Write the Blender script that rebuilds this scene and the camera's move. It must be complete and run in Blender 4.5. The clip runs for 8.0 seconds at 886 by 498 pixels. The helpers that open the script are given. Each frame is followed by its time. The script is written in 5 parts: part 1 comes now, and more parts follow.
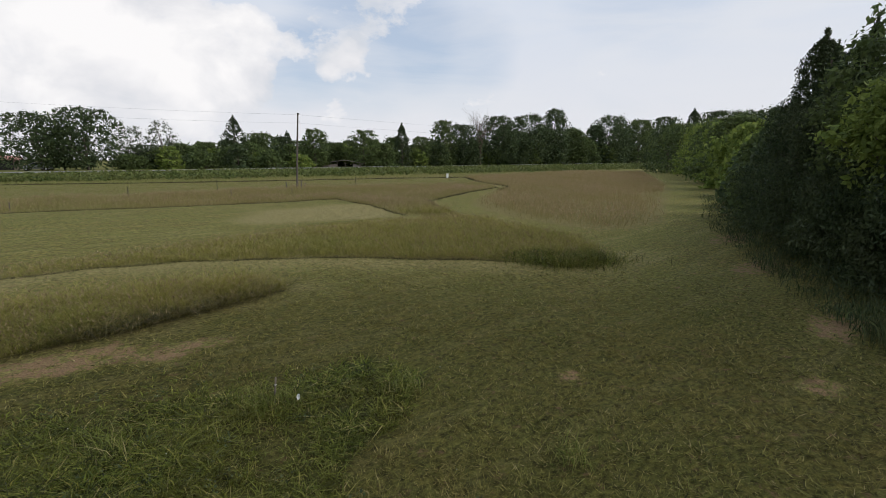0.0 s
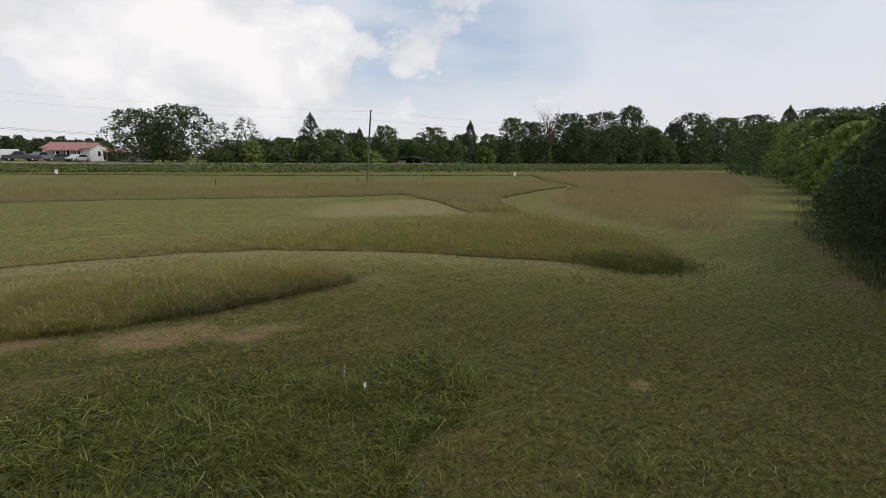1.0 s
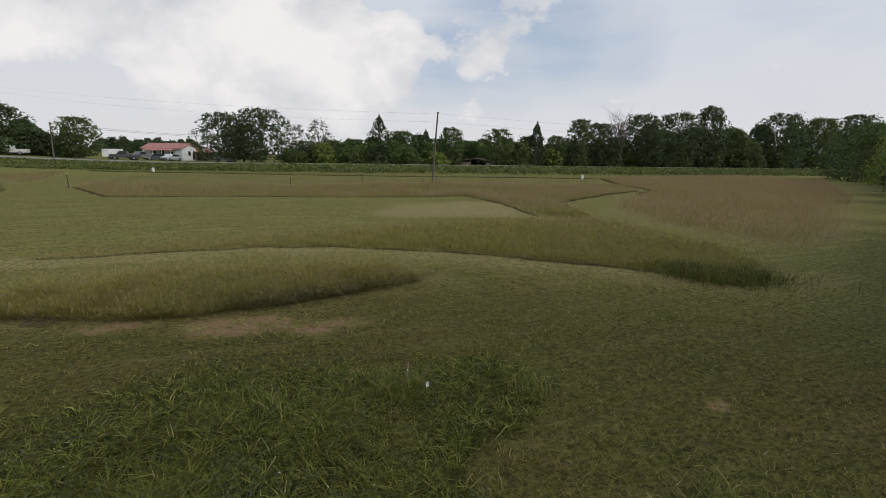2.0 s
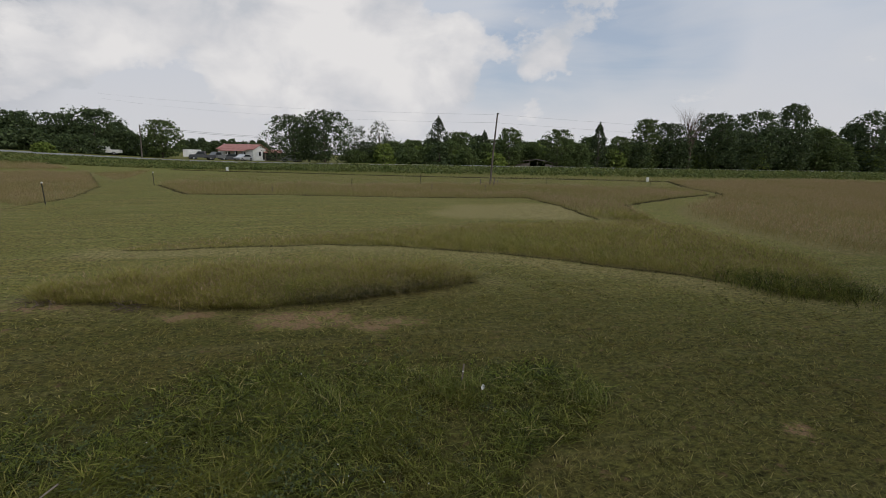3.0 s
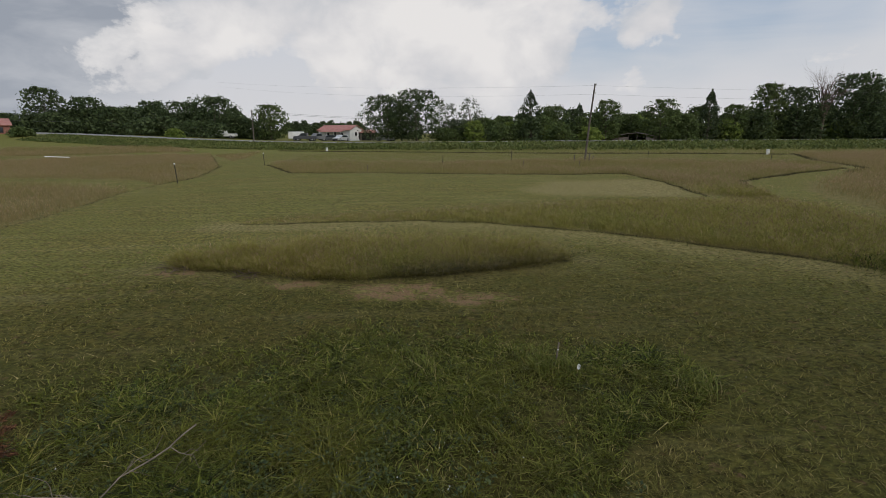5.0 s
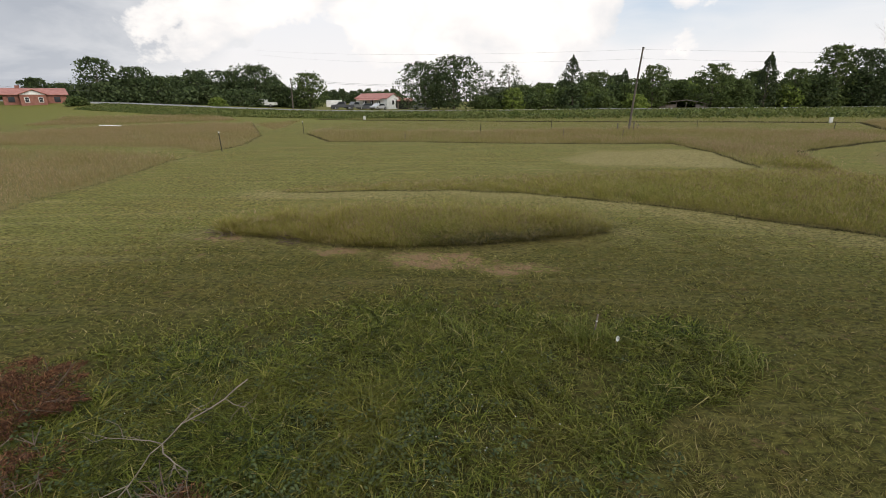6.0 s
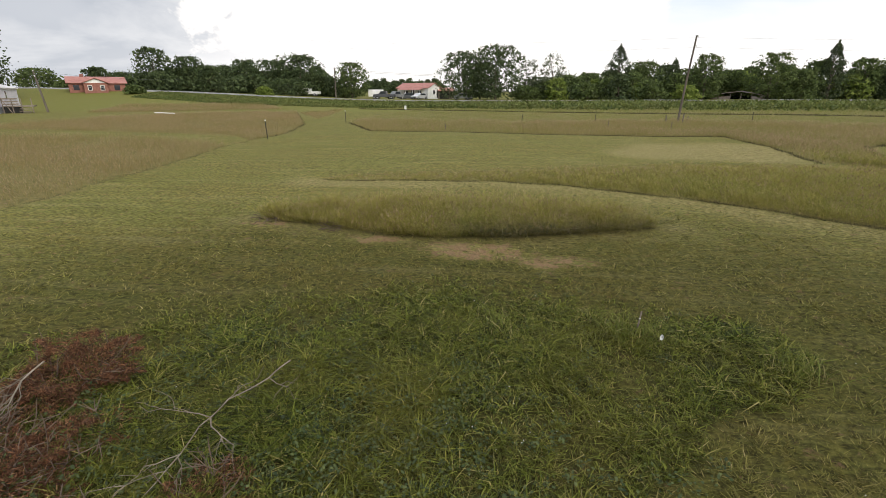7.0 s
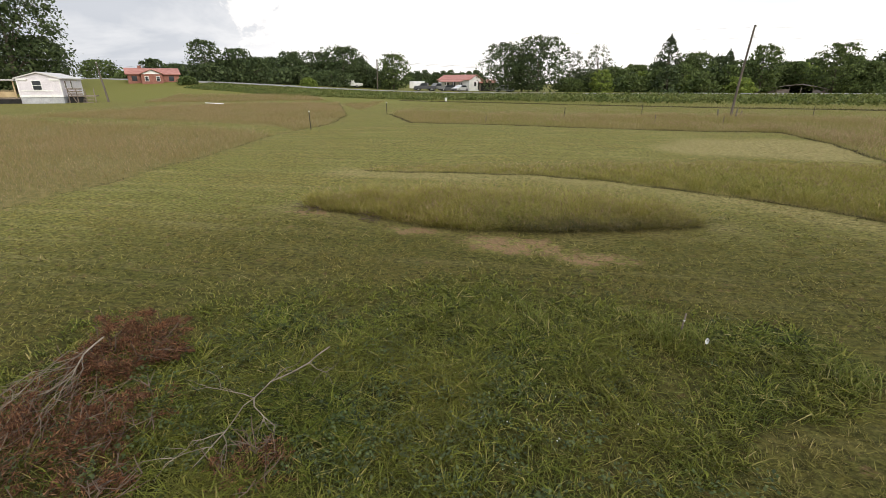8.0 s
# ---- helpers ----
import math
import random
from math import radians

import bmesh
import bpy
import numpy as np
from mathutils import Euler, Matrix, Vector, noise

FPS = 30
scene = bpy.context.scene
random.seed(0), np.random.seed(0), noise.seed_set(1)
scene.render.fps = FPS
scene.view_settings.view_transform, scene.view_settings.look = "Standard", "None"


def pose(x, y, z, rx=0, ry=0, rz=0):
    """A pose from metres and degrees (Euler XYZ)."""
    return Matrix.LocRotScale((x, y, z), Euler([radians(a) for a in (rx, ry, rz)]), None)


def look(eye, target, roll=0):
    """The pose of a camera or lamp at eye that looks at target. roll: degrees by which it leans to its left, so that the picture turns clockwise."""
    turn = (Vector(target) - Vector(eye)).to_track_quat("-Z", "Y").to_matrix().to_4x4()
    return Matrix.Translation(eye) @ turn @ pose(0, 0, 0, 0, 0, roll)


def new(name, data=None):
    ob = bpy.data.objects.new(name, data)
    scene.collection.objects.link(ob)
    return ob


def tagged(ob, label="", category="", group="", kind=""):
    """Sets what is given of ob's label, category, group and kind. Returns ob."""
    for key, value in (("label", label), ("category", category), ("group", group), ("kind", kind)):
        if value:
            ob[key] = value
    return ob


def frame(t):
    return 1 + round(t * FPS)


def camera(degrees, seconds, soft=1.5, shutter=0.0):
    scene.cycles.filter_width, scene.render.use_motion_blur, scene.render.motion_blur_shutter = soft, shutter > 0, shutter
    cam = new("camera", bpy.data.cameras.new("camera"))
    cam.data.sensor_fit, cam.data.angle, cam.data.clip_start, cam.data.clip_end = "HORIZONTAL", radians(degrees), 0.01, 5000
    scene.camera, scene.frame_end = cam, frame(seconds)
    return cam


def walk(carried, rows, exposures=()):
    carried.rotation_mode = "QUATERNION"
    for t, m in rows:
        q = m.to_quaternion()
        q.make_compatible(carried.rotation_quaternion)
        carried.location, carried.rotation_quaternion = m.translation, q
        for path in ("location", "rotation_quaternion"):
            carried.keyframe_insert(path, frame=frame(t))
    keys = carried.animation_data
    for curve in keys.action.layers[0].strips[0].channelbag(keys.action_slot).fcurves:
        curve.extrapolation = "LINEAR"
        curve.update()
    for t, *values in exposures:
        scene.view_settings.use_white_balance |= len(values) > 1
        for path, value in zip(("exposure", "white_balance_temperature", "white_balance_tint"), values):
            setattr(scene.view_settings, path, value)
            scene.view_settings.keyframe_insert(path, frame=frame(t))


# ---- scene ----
cam = camera(86.9, 8.0, soft=0.7)
PATH = [
    (0, (0.112, -0.037, 2.411), (0.115, 1.927, 2.033), -0.2),
    (0.5, (0.083, -0.033, 2.405), (-0.05, 1.925, 2.02), 0.2),
    (1, (0.059, -0.039, 2.405), (-0.208, 1.904, 2.016), 0.6),
    (1.5, (0.029, -0.026, 2.409), (-0.371, 1.895, 2.02), 0.9),
    (2, (0.006, -0.025, 2.405), (-0.519, 1.866, 2.019), 1.0),
    (3.5, (-0.047, -0.039, 2.418), (-0.891, 1.731, 2.024), 1.0),
    (4, (-0.072, -0.04, 2.409), (-1.0, 1.685, 2.002), 0.5),
    (4.5, (-0.09, -0.036, 2.388), (-1.097, 1.638, 1.958), 0.0),
    (6, (-0.123, -0.093, 2.363), (-1.296, 1.411, 1.761), -0.5),
    (6.5, (-0.147, -0.103, 2.354), (-1.378, 1.345, 1.73), -0.4),
    (7, (-0.16, -0.111, 2.35), (-1.444, 1.284, 1.712), -0.2),
    (7.5, (-0.175, -0.118, 2.348), (-1.515, 1.216, 1.696), -0.1),
    (8, (-0.183, -0.127, 2.351), (-1.569, 1.152, 1.684), -0.0),
]
EXPOSURE = [(0, -0.12, 6350, 10), (2.0, -0.28, 6430, 10), (3.5, -0.54, 6380, 10), (4.5, -0.56, 6380, 10), (6.0, 0.12, 6750, 10), (7.0, 0.40, 6850, 10), (8.0, 0.48, 6900, 10)]
walk(cam, [(t, look(eye, aim, lean)) for t, eye, aim, lean in PATH], EXPOSURE)

# ---- world and sun ----
SUN_AZ, SUN_EL = -98.0, 40.0     # degrees left of +y, and above the horizon


def link(nt, a, b):
    nt.links.new(a, b)


def node(nt, kind, **ins):
    """A shader node; ins: its inputs by position (i0, i1...), a value or a socket."""
    n = nt.nodes.new(kind)
    for k, v in ins.items():
        s = n.inputs[int(k[1:])]
        if isinstance(v, bpy.types.NodeSocket):
            nt.links.new(v, s)
        else:
            s.default_value = v
    return n


def math_node(nt, op, a, b=0.0, clamp=False):
    n = node(nt, "ShaderNodeMath", i0=a, i1=b)
    n.operation, n.use_clamp = op, clamp
    return n.outputs[0]


def vmath(nt, op, a, b=(0, 0, 0)):
    n = node(nt, "ShaderNodeVectorMath", i0=a, i1=b)
    n.operation = op
    return n


def ramp(nt, fac, stops):
    n = node(nt, "ShaderNodeValToRGB", i0=fac)
    e = n.color_ramp.elements
    while len(e) < len(stops):
        e.new(0.5)
    for el, (p, c) in zip(e, stops):
        el.position, el.color = p, (c if len(c) == 4 else (*c, 1)) if isinstance(c, tuple) else (c, c, c, 1)
    return n.outputs[0]


def mix(nt, fac, a, b, mode="MIX"):
    n = nt.nodes.new("ShaderNodeMix")
    n.data_type, n.blend_type = "RGBA", mode
    for s, v in ((n.inputs[0], fac), (n.inputs[6], a), (n.inputs[7], b)):
        if isinstance(v, bpy.types.NodeSocket):
            nt.links.new(v, s)
        else:
            s.default_value = v if not isinstance(v, tuple) or len(v) == 4 else (*v, 1)
    return n.outputs[2]


def noise_tex(nt, vec, scale, detail=4.0, rough=0.55, distort=0.0):
    n = nt.nodes.new("ShaderNodeTexNoise")
    n.inputs["Scale"].default_value, n.inputs["Detail"].default_value = scale, detail
    n.inputs["Roughness"].default_value, n.inputs["Distortion"].default_value = rough, distort
    if vec is not None:
        nt.links.new(vec, n.inputs["Vector"])
    return n.outputs[0]


def direction(az, el):
    return (-math.sin(radians(az)) * math.cos(radians(el)), math.cos(radians(az)) * math.cos(radians(el)), math.sin(radians(el)))


world = bpy.data.worlds.new("sky")
scene.world = world
world.use_nodes = True
W = world.node_tree
W.nodes.clear()
sky = W.nodes.new("ShaderNodeTexSky")
sky.sky_type, sky.sun_disc = "NISHITA", False
sky.sun_elevation, sky.sun_rotation = radians(SUN_EL), radians(-SUN_AZ)
sky.air_density, sky.dust_density = 1.0, 1.5
coord = W.nodes.new("ShaderNodeTexCoord").outputs["Generated"]
way = vmath(W, "NORMALIZE", coord).outputs[0]
stretch = vmath(W, "MULTIPLY", way, (1, 1, 1.5)).outputs[0]
wide = noise_tex(W, vmath(W, "MULTIPLY", way, (1, 1, 3.0)).outputs[0], 2.2, 4.0, 0.5, 0.4)
puff = noise_tex(W, stretch, 9.0, 9.0, 0.58, 0.15)


def spots(field, rows):
    """Adds soft round swells to a field over the sky: azimuth, elevation, reach in degrees, amount."""
    for az, el, reach, amount in rows:
        dot = vmath(W, "DOT_PRODUCT", way, direction(az, el)).outputs["Value"]
        near = node(W, "ShaderNodeMapRange", i0=dot, i1=math.cos(radians(reach)), i2=1.0, i3=0.0, i4=amount)
        near.interpolation_type = "SMOOTHSTEP"
        field = math_node(W, "ADD", field, near.outputs[0])
    return field


height = node(W, "ShaderNodeSeparateXYZ", i0=way).outputs[2]
haze = ramp(W, height, [(0.0, (0.88, 0.86, 0.87)), (0.10, (0.83, 0.84, 0.88)), (0.30, (0.72, 0.78, 0.88)), (1.0, (0.42, 0.54, 0.74))])
blue = mix(W, 0.5, mix(W, 1.0, sky.outputs[0], (0.11, 0.11, 0.11), "MULTIPLY"), (0.74, 0.85, 1.02))
gaps = spots(math_node(W, "MULTIPLY", wide, 0.4), ((8, 13.5, 11, 0.30), (-2, 11, 8, 0.22), (17, 10, 6, 0.24), (50, 14, 5, 0.6), (62, 14, 6, 0.3), (-25, 22, 14, 0.2)))
clear = mix(W, ramp(W, gaps, [(0.22, 0.0), (0.55, 0.9)]), haze, blue)
# rain-grey sky to the left
grey = spots(math_node(W, "MULTIPLY", wide, 0.3), ((86, 10, 30, 0.75), (68, 15, 13, 0.55)))
clear = mix(W, ramp(W, grey, [(0.25, 0.0), (0.95, 1.0)]), clear, (0.42, 0.46, 0.53))
# high thin cloud to the right, then the cumulus bank
veil = ramp(W, noise_tex(W, vmath(W, "MULTIPLY", way, (1, 1, 4.5)).outputs[0], 3.0, 6.0, 0.55, 0.5), [(0.42, 0.0), (0.66, 0.55)])
clear = mix(W, veil, clear, (0.84, 0.85, 0.88))
heap = math_node(W, "MULTIPLY", math_node(W, "SUBTRACT", puff, 0.54), 2.0)
heap = spots(heap, ((54.5, 13.5, 6.5, 0.75), (55, 18, 5.5, 0.6), (60, 10, 5.5, 0.6), (66, 7.2, 6.5, 0.5), (48, 8.5, 8, 0.55), (41, 12, 10, 0.8), (36, 17, 8, 0.5), (31, 12, 9, 0.7), (25, 10.5, 8, 0.6),
                    (19, 12.8, 4.5, 0.42), (13, 12.2, 5, 0.52), (8.5, 12.6, 3.5, 0.42), (11, 9.5, 3.5, 0.35), (13, 5.3, 2.6, 0.45), (33, 6.0, 9, 0.5), (24, 6, 7, 0.4), (37, 6.6, 3, 0.25), (5, 17.5, 6, 0.5)))
bank = ramp(W, heap, [(0.25, 0.0), (0.37, 0.7), (0.62, 1.0)])
soft = noise_tex(W, stretch, 7.0, 5.0, 0.5, 0.3)
lit = math_node(W, "ADD", math_node(W, "MULTIPLY", soft, 1.0), math_node(W, "MULTIPLY", heap, 0.12))
cloud = ramp(W, lit, [(0.40, (0.74, 0.76, 0.80)), (0.52, (0.88, 0.87, 0.885)), (0.70, (1.07, 1.04, 1.02))])
fade = node(W, "ShaderNodeMapRange", i0=height, i1=0.0, i2=0.11, i3=0.35, i4=1.0)
out = mix(W, math_node(W, "MULTIPLY", bank, fade.outputs[0]), clear, cloud)
bg = node(W, "ShaderNodeBackground", i0=out, i1=1.0)
wo = W.nodes.new("ShaderNodeOutputWorld")
link(W, bg.outputs[0], wo.inputs[0])

lamp = bpy.data.lights.new("sun", "SUN")
lamp.energy, lamp.angle, lamp.color = 2.4, radians(40), (1.0, 0.95, 0.86)
sun = new("sun", lamp)
sun.matrix_world = look(Vector(direction(SUN_AZ, SUN_EL)) * 60, (0, 0, 0))


# ---- materials ----
def material(name):
    m = bpy.data.materials.new(name)
    m.use_nodes = True
    m.node_tree.nodes.clear()
    return m, m.node_tree


def finish(nt, colour, rough=0.8, metal=0.0, bump=None, strength=0.4, dist=0.02, spec=0.3):
    p = nt.nodes.new("ShaderNodeBsdfPrincipled")
    for s, v in ((p.inputs["Base Color"], colour), (p.inputs["Roughness"], rough), (p.inputs["Metallic"], metal), (p.inputs["Specular IOR Level"], spec)):
        if isinstance(v, bpy.types.NodeSocket):
            link(nt, v, s)
        else:
            s.default_value = (*v, 1) if isinstance(v, tuple) else v
    if bump is not None:
        b = nt.nodes.new("ShaderNodeBump")
        b.inputs["Strength"].default_value, b.inputs["Distance"].default_value = strength, dist
        link(nt, bump, b.inputs["Height"])
        link(nt, b.outputs[0], p.inputs["Normal"])
    o = nt.nodes.new("ShaderNodeOutputMaterial")
    link(nt, p.outputs[0], o.inputs[0])
    return p


def place(nt):
    return nt.nodes.new("ShaderNodeNewGeometry").outputs["Position"]


def leafy(name, stops, through_light=0.25, patch=0.35, patch_scale=0.5, rough=0.6, tint=(0.16, 0.13, 0.05)):
    """Leaves and blades: a colour for each by chance, drifting from place to place towards a tint; some light comes through."""
    m, nt = material(name)
    g = nt.nodes.new("ShaderNodeNewGeometry")
    c = ramp(nt, g.outputs["Random Per Island"], stops)
    drift = ramp(nt, noise_tex(nt, g.outputs["Position"], patch_scale, 4), [(0.38, 0.0), (0.66, patch)])
    c = mix(nt, drift, c, tint)
    fine = ramp(nt, noise_tex(nt, g.outputs["Position"], 30.0, 2), [(0.3, 0.8), (0.7, 1.15)])
    c = mix(nt, 1.0, c, fine, "MULTIPLY")
    p = finish(nt, c, rough, spec=0.2)
    t = nt.nodes.new("ShaderNodeBsdfTranslucent")
    link(nt, c, t.inputs[0])
    s = node(nt, "ShaderNodeMixShader", i0=through_light, i1=p.outputs[0], i2=t.outputs[0])
    o = [n for n in nt.nodes if n.bl_idname == "ShaderNodeOutputMaterial"][0]
    link(nt, s.outputs[0], o.inputs[0])
    return m


def surface(name, a, b, scale=4.0, rough=0.8, metal=0.0, bump=0.3, dist=0.01, stretch_by=(1, 1, 1), spec=0.3):
    """Paint, wood, metal, brick and such: two colours by noise, a finer grain over it, and relief."""
    m, nt = material(name)
    tc = nt.nodes.new("ShaderNodeTexCoord").outputs["Object"]
    v = vmath(nt, "MULTIPLY", tc, stretch_by).outputs[0]
    n1, n2 = noise_tex(nt, v, scale, 5), noise_tex(nt, v, scale * 9, 3)
    c = mix(nt, ramp(nt, n1, [(0.35, 0.0), (0.65, 1.0)]), a, b)
    c = mix(nt, 1.0, c, ramp(nt, n2, [(0.3, 0.82), (0.7, 1.12)]), "MULTIPLY")
    finish(nt, c, rough, metal, n2, bump, dist, spec)
    return m


LAWN = leafy("mown_grass", [(0.0, (0.018, 0.021, 0.006)), (0.2, (0.060, 0.067, 0.014)), (0.45, (0.138, 0.147, 0.031)), (0.78, (0.211, 0.203, 0.050)), (0.94, (0.282, 0.240, 0.084)), (1.0, (0.400, 0.335, 0.163))], 0.35, 0.5, 0.5, tint=(0.214, 0.156, 0.050))
LUSH = leafy("lush_grass", [(0.0, (0.007, 0.012, 0.003)), (0.28, (0.033, 0.046, 0.007)), (0.55, (0.104, 0.136, 0.018)), (0.84, (0.193, 0.219, 0.035)), (0.95, (0.275, 0.253, 0.060)), (1.0, (0.443, 0.363, 0.158))], 0.35, 0.5, 0.9, tint=(0.173, 0.156, 0.030))
ARCH = leafy("arching_blades", [(0.0, (0.069, 0.094, 0.017)), (0.5, (0.143, 0.169, 0.034)), (0.8, (0.212, 0.216, 0.056)), (1.0, (0.368, 0.310, 0.150))], 0.35, 0.3, 0.8, tint=(0.147, 0.141, 0.034))
MEADOW = leafy("meadow_grass", [(0.0, (0.12, 0.13, 0.030)), (0.5, (0.205, 0.195, 0.052)), (1.0, (0.36, 0.28, 0.12))], 0.48, 0.5, 0.25, tint=(0.30, 0.22, 0.085))
GREEN_MEADOW = leafy("green_meadow_grass", [(0.0, (0.095, 0.115, 0.022)), (0.4, (0.215, 0.225, 0.046)), (0.8, (0.330, 0.300, 0.076)), (1.0, (0.52, 0.41, 0.17))], 0.45, 0.55, 0.35, tint=(0.315, 0.262, 0.070))
FAR_MEADOW = leafy("far_meadow_grass", [(0.0, (0.206, 0.187, 0.063)), (0.5, (0.248, 0.209, 0.081)), (1.0, (0.298, 0.238, 0.104))], 0.5, 0.6, 0.10, tint=(0.302, 0.225, 0.107))
FAR_GREEN = leafy("far_green_grass", [(0.0, (0.198, 0.201, 0.061)), (0.5, (0.244, 0.236, 0.076)), (1.0, (0.299, 0.266, 0.103))], 0.5, 0.6, 0.10, tint=(0.317, 0.236, 0.109))
FAR_SEED = leafy("far_seed_heads", [(0.0, (0.301, 0.224, 0.123)), (0.5, (0.340, 0.253, 0.143)), (1.0, (0.378, 0.286, 0.165))], 0.5, 0.5, 0.10, tint=(0.353, 0.253, 0.148))
SEED = leafy("seed_heads", [(0.0, (0.12, 0.085, 0.048)), (0.45, (0.27, 0.195, 0.105)), (1.0, (0.47, 0.36, 0.215))], 0.4, 0.4, 0.12, tint=(0.33, 0.225, 0.125))
# mower debris, coloured dark to carry the shade at the cut edges
SHADE_THATCH = leafy("shade_thatch", [(0.0, (0.018, 0.017, 0.008)), (0.5, (0.055, 0.048, 0.022)), (1.0, (0.17, 0.135, 0.06))], 0.1, 0.45, 0.9, tint=(0.09, 0.09, 0.03))
WEEDS = leafy("roadside_weeds", [(0.0, (0.045, 0.068, 0.018)), (0.5, (0.090, 0.122, 0.032)), (1.0, (0.165, 0.190, 0.056))], 0.32, 0.5, 0.35, tint=(0.175, 0.165, 0.055))
VERGE_GRASS = leafy("verge_grass", [(0.0, (0.170, 0.192, 0.053)), (0.5, (0.207, 0.223, 0.067)), (1.0, (0.258, 0.252, 0.088))], 0.48, 0.4, 0.2, tint=(0.248, 0.213, 0.082))
LEAF_DARK = leafy("dark_leaves", [(0.0, (0.034, 0.052, 0.023)), (0.5, (0.060, 0.089, 0.035)), (1.0, (0.104, 0.140, 0.052))], 0.32, 0.35, 0.3, tint=(0.084, 0.100, 0.040))
LEAF_MID = leafy("green_leaves", [(0.0, (0.048, 0.070, 0.024)), (0.5, (0.084, 0.120, 0.038)), (1.0, (0.142, 0.186, 0.058))], 0.38, 0.35, 0.3, tint=(0.122, 0.140, 0.046))
LODGED = leafy("lodged_stalks", [(0.0, (0.020, 0.018, 0.008)), (0.4, (0.065, 0.062, 0.023)), (0.7, (0.16, 0.15, 0.05)), (1.0, (0.32, 0.26, 0.13))], 0.15, 0.3, 1.5, tint=(0.05, 0.046, 0.018))
WEED_LEAF = leafy("weed_leaves", [(0.0, (0.020, 0.034, 0.014)), (0.5, (0.050, 0.075, 0.026)), (1.0, (0.105, 0.130, 0.045))], 0.25, 0.4, 2.0, tint=(0.085, 0.080, 0.032))
LEAF_LIGHT = leafy("light_leaves", [(0.0, (0.095, 0.140, 0.028)), (0.5, (0.175, 0.240, 0.050)), (1.0, (0.290, 0.345, 0.080))], 0.48, 0.3, 0.3, tint=(0.235, 0.262, 0.068))
LEAF_GREY = leafy("grey_leaves", [(0.0, (0.045, 0.060, 0.030)), (0.5, (0.080, 0.100, 0.050)), (1.0, (0.14, 0.16, 0.09))], 0.30, 0.3, 0.3, tint=(0.11, 0.12, 0.07))
CEDAR = leafy("cedar_sprays", [(0.0, (0.024, 0.040, 0.019)), (0.5, (0.044, 0.070, 0.028)), (1.0, (0.080, 0.110, 0.042))], 0.2, 0.35, 0.8, tint=(0.090, 0.086, 0.036))
DEAD = leafy("dead_cedar_sprays", [(0.0, (0.026, 0.013, 0.008)), (0.35, (0.080, 0.034, 0.018)), (0.75, (0.190, 0.080, 0.040)), (1.0, (0.31, 0.175, 0.09))], 0.25, 0.4, 2.5, tint=(0.095, 0.050, 0.028))
BARK = surface("bark", (0.070, 0.055, 0.042), (0.14, 0.115, 0.09), 6, 0.9, 0, 0.6, 0.02, (1, 1, 0.2))
PALE_BARK = surface("pale_dead_wood", (0.12, 0.098, 0.075), (0.22, 0.185, 0.145), 6, 0.9, 0, 0.5, 0.01, (1, 1, 0.2))
TWIG = surface("dead_twigs", (0.075, 0.052, 0.040), (0.16, 0.118, 0.09), 8, 0.9)
POLE_WOOD = surface("weathered_pole_wood", (0.075, 0.062, 0.050), (0.145, 0.122, 0.10), 5, 0.9, 0, 0.5, 0.01, (1, 1, 0.08))
STEEL = surface("rusty_dark_steel", (0.035, 0.045, 0.035), (0.10, 0.075, 0.055), 9, 0.7, 0.3)
WIRE = surface("cable", (0.05, 0.05, 0.055), (0.09, 0.09, 0.095), 3, 0.6)
ASPHALT = surface("worn_asphalt", (0.16, 0.16, 0.16), (0.24, 0.235, 0.225), 0.8, 0.9, 0, 0.4, 0.01)
ROAD_PAINT = surface("worn_road_paint", (0.55, 0.53, 0.48), (0.72, 0.70, 0.66), 2.0, 0.7)
GRAVEL = surface("gravel", (0.30, 0.27, 0.23), (0.42, 0.39, 0.34), 2.5, 0.95, 0, 0.6, 0.02)
WHITE = surface("white_siding_paint", (0.66, 0.66, 0.65), (0.80, 0.80, 0.79), 1.2, 0.55)
PINK = surface("pale_siding", (0.56, 0.53, 0.57), (0.65, 0.62, 0.66), 1.0, 0.6)
GREY_PAINT = surface("grey_skirting", (0.30, 0.31, 0.33), (0.42, 0.43, 0.45), 1.3, 0.6)
RED_ROOF = surface("red_metal_roof", (0.30, 0.120, 0.095), (0.40, 0.185, 0.155), 1.5, 0.6, 0.0)
PALE_ROOF = surface("pale_metal_roof", (0.52, 0.50, 0.49), (0.64, 0.62, 0.60), 1.2, 0.5, 0.2)
RUST_ROOF = surface("rusted_tin", (0.16, 0.115, 0.095), (0.30, 0.26, 0.24), 1.3, 0.7, 0.3)
BRICK = surface("red_brick", (0.20, 0.085, 0.065), (0.28, 0.13, 0.10), 2.5, 0.85, 0, 0.5)
OLD_WOOD = surface("old_boards", (0.13, 0.105, 0.085), (0.24, 0.20, 0.165), 3.0, 0.9, 0, 0.5, 0.01, (1, 1, 0.2))
NEW_WOOD = surface("yellow_pine", (0.36, 0.27, 0.15), (0.48, 0.37, 0.22), 3.0, 0.8, 0, 0.4, 0.01, (1, 1, 0.2))
# near-black for doors and bumpers, and for painted shade in open hollows
DARK = surface("dark_and_shade", (0.012, 0.012, 0.012), (0.025, 0.024, 0.023), 2.0, 0.9)
TYRE = surface("tyre_rubber", (0.018, 0.018, 0.018), (0.035, 0.034, 0.033), 5.0, 0.85)
CHROME = surface("wheel_metal", (0.45, 0.45, 0.46), (0.6, 0.6, 0.6), 5.0, 0.35, 0.8)
PETAL = surface("white_petal", (0.434, 0.434, 0.406), (0.546, 0.546, 0.518), 20, 0.7)
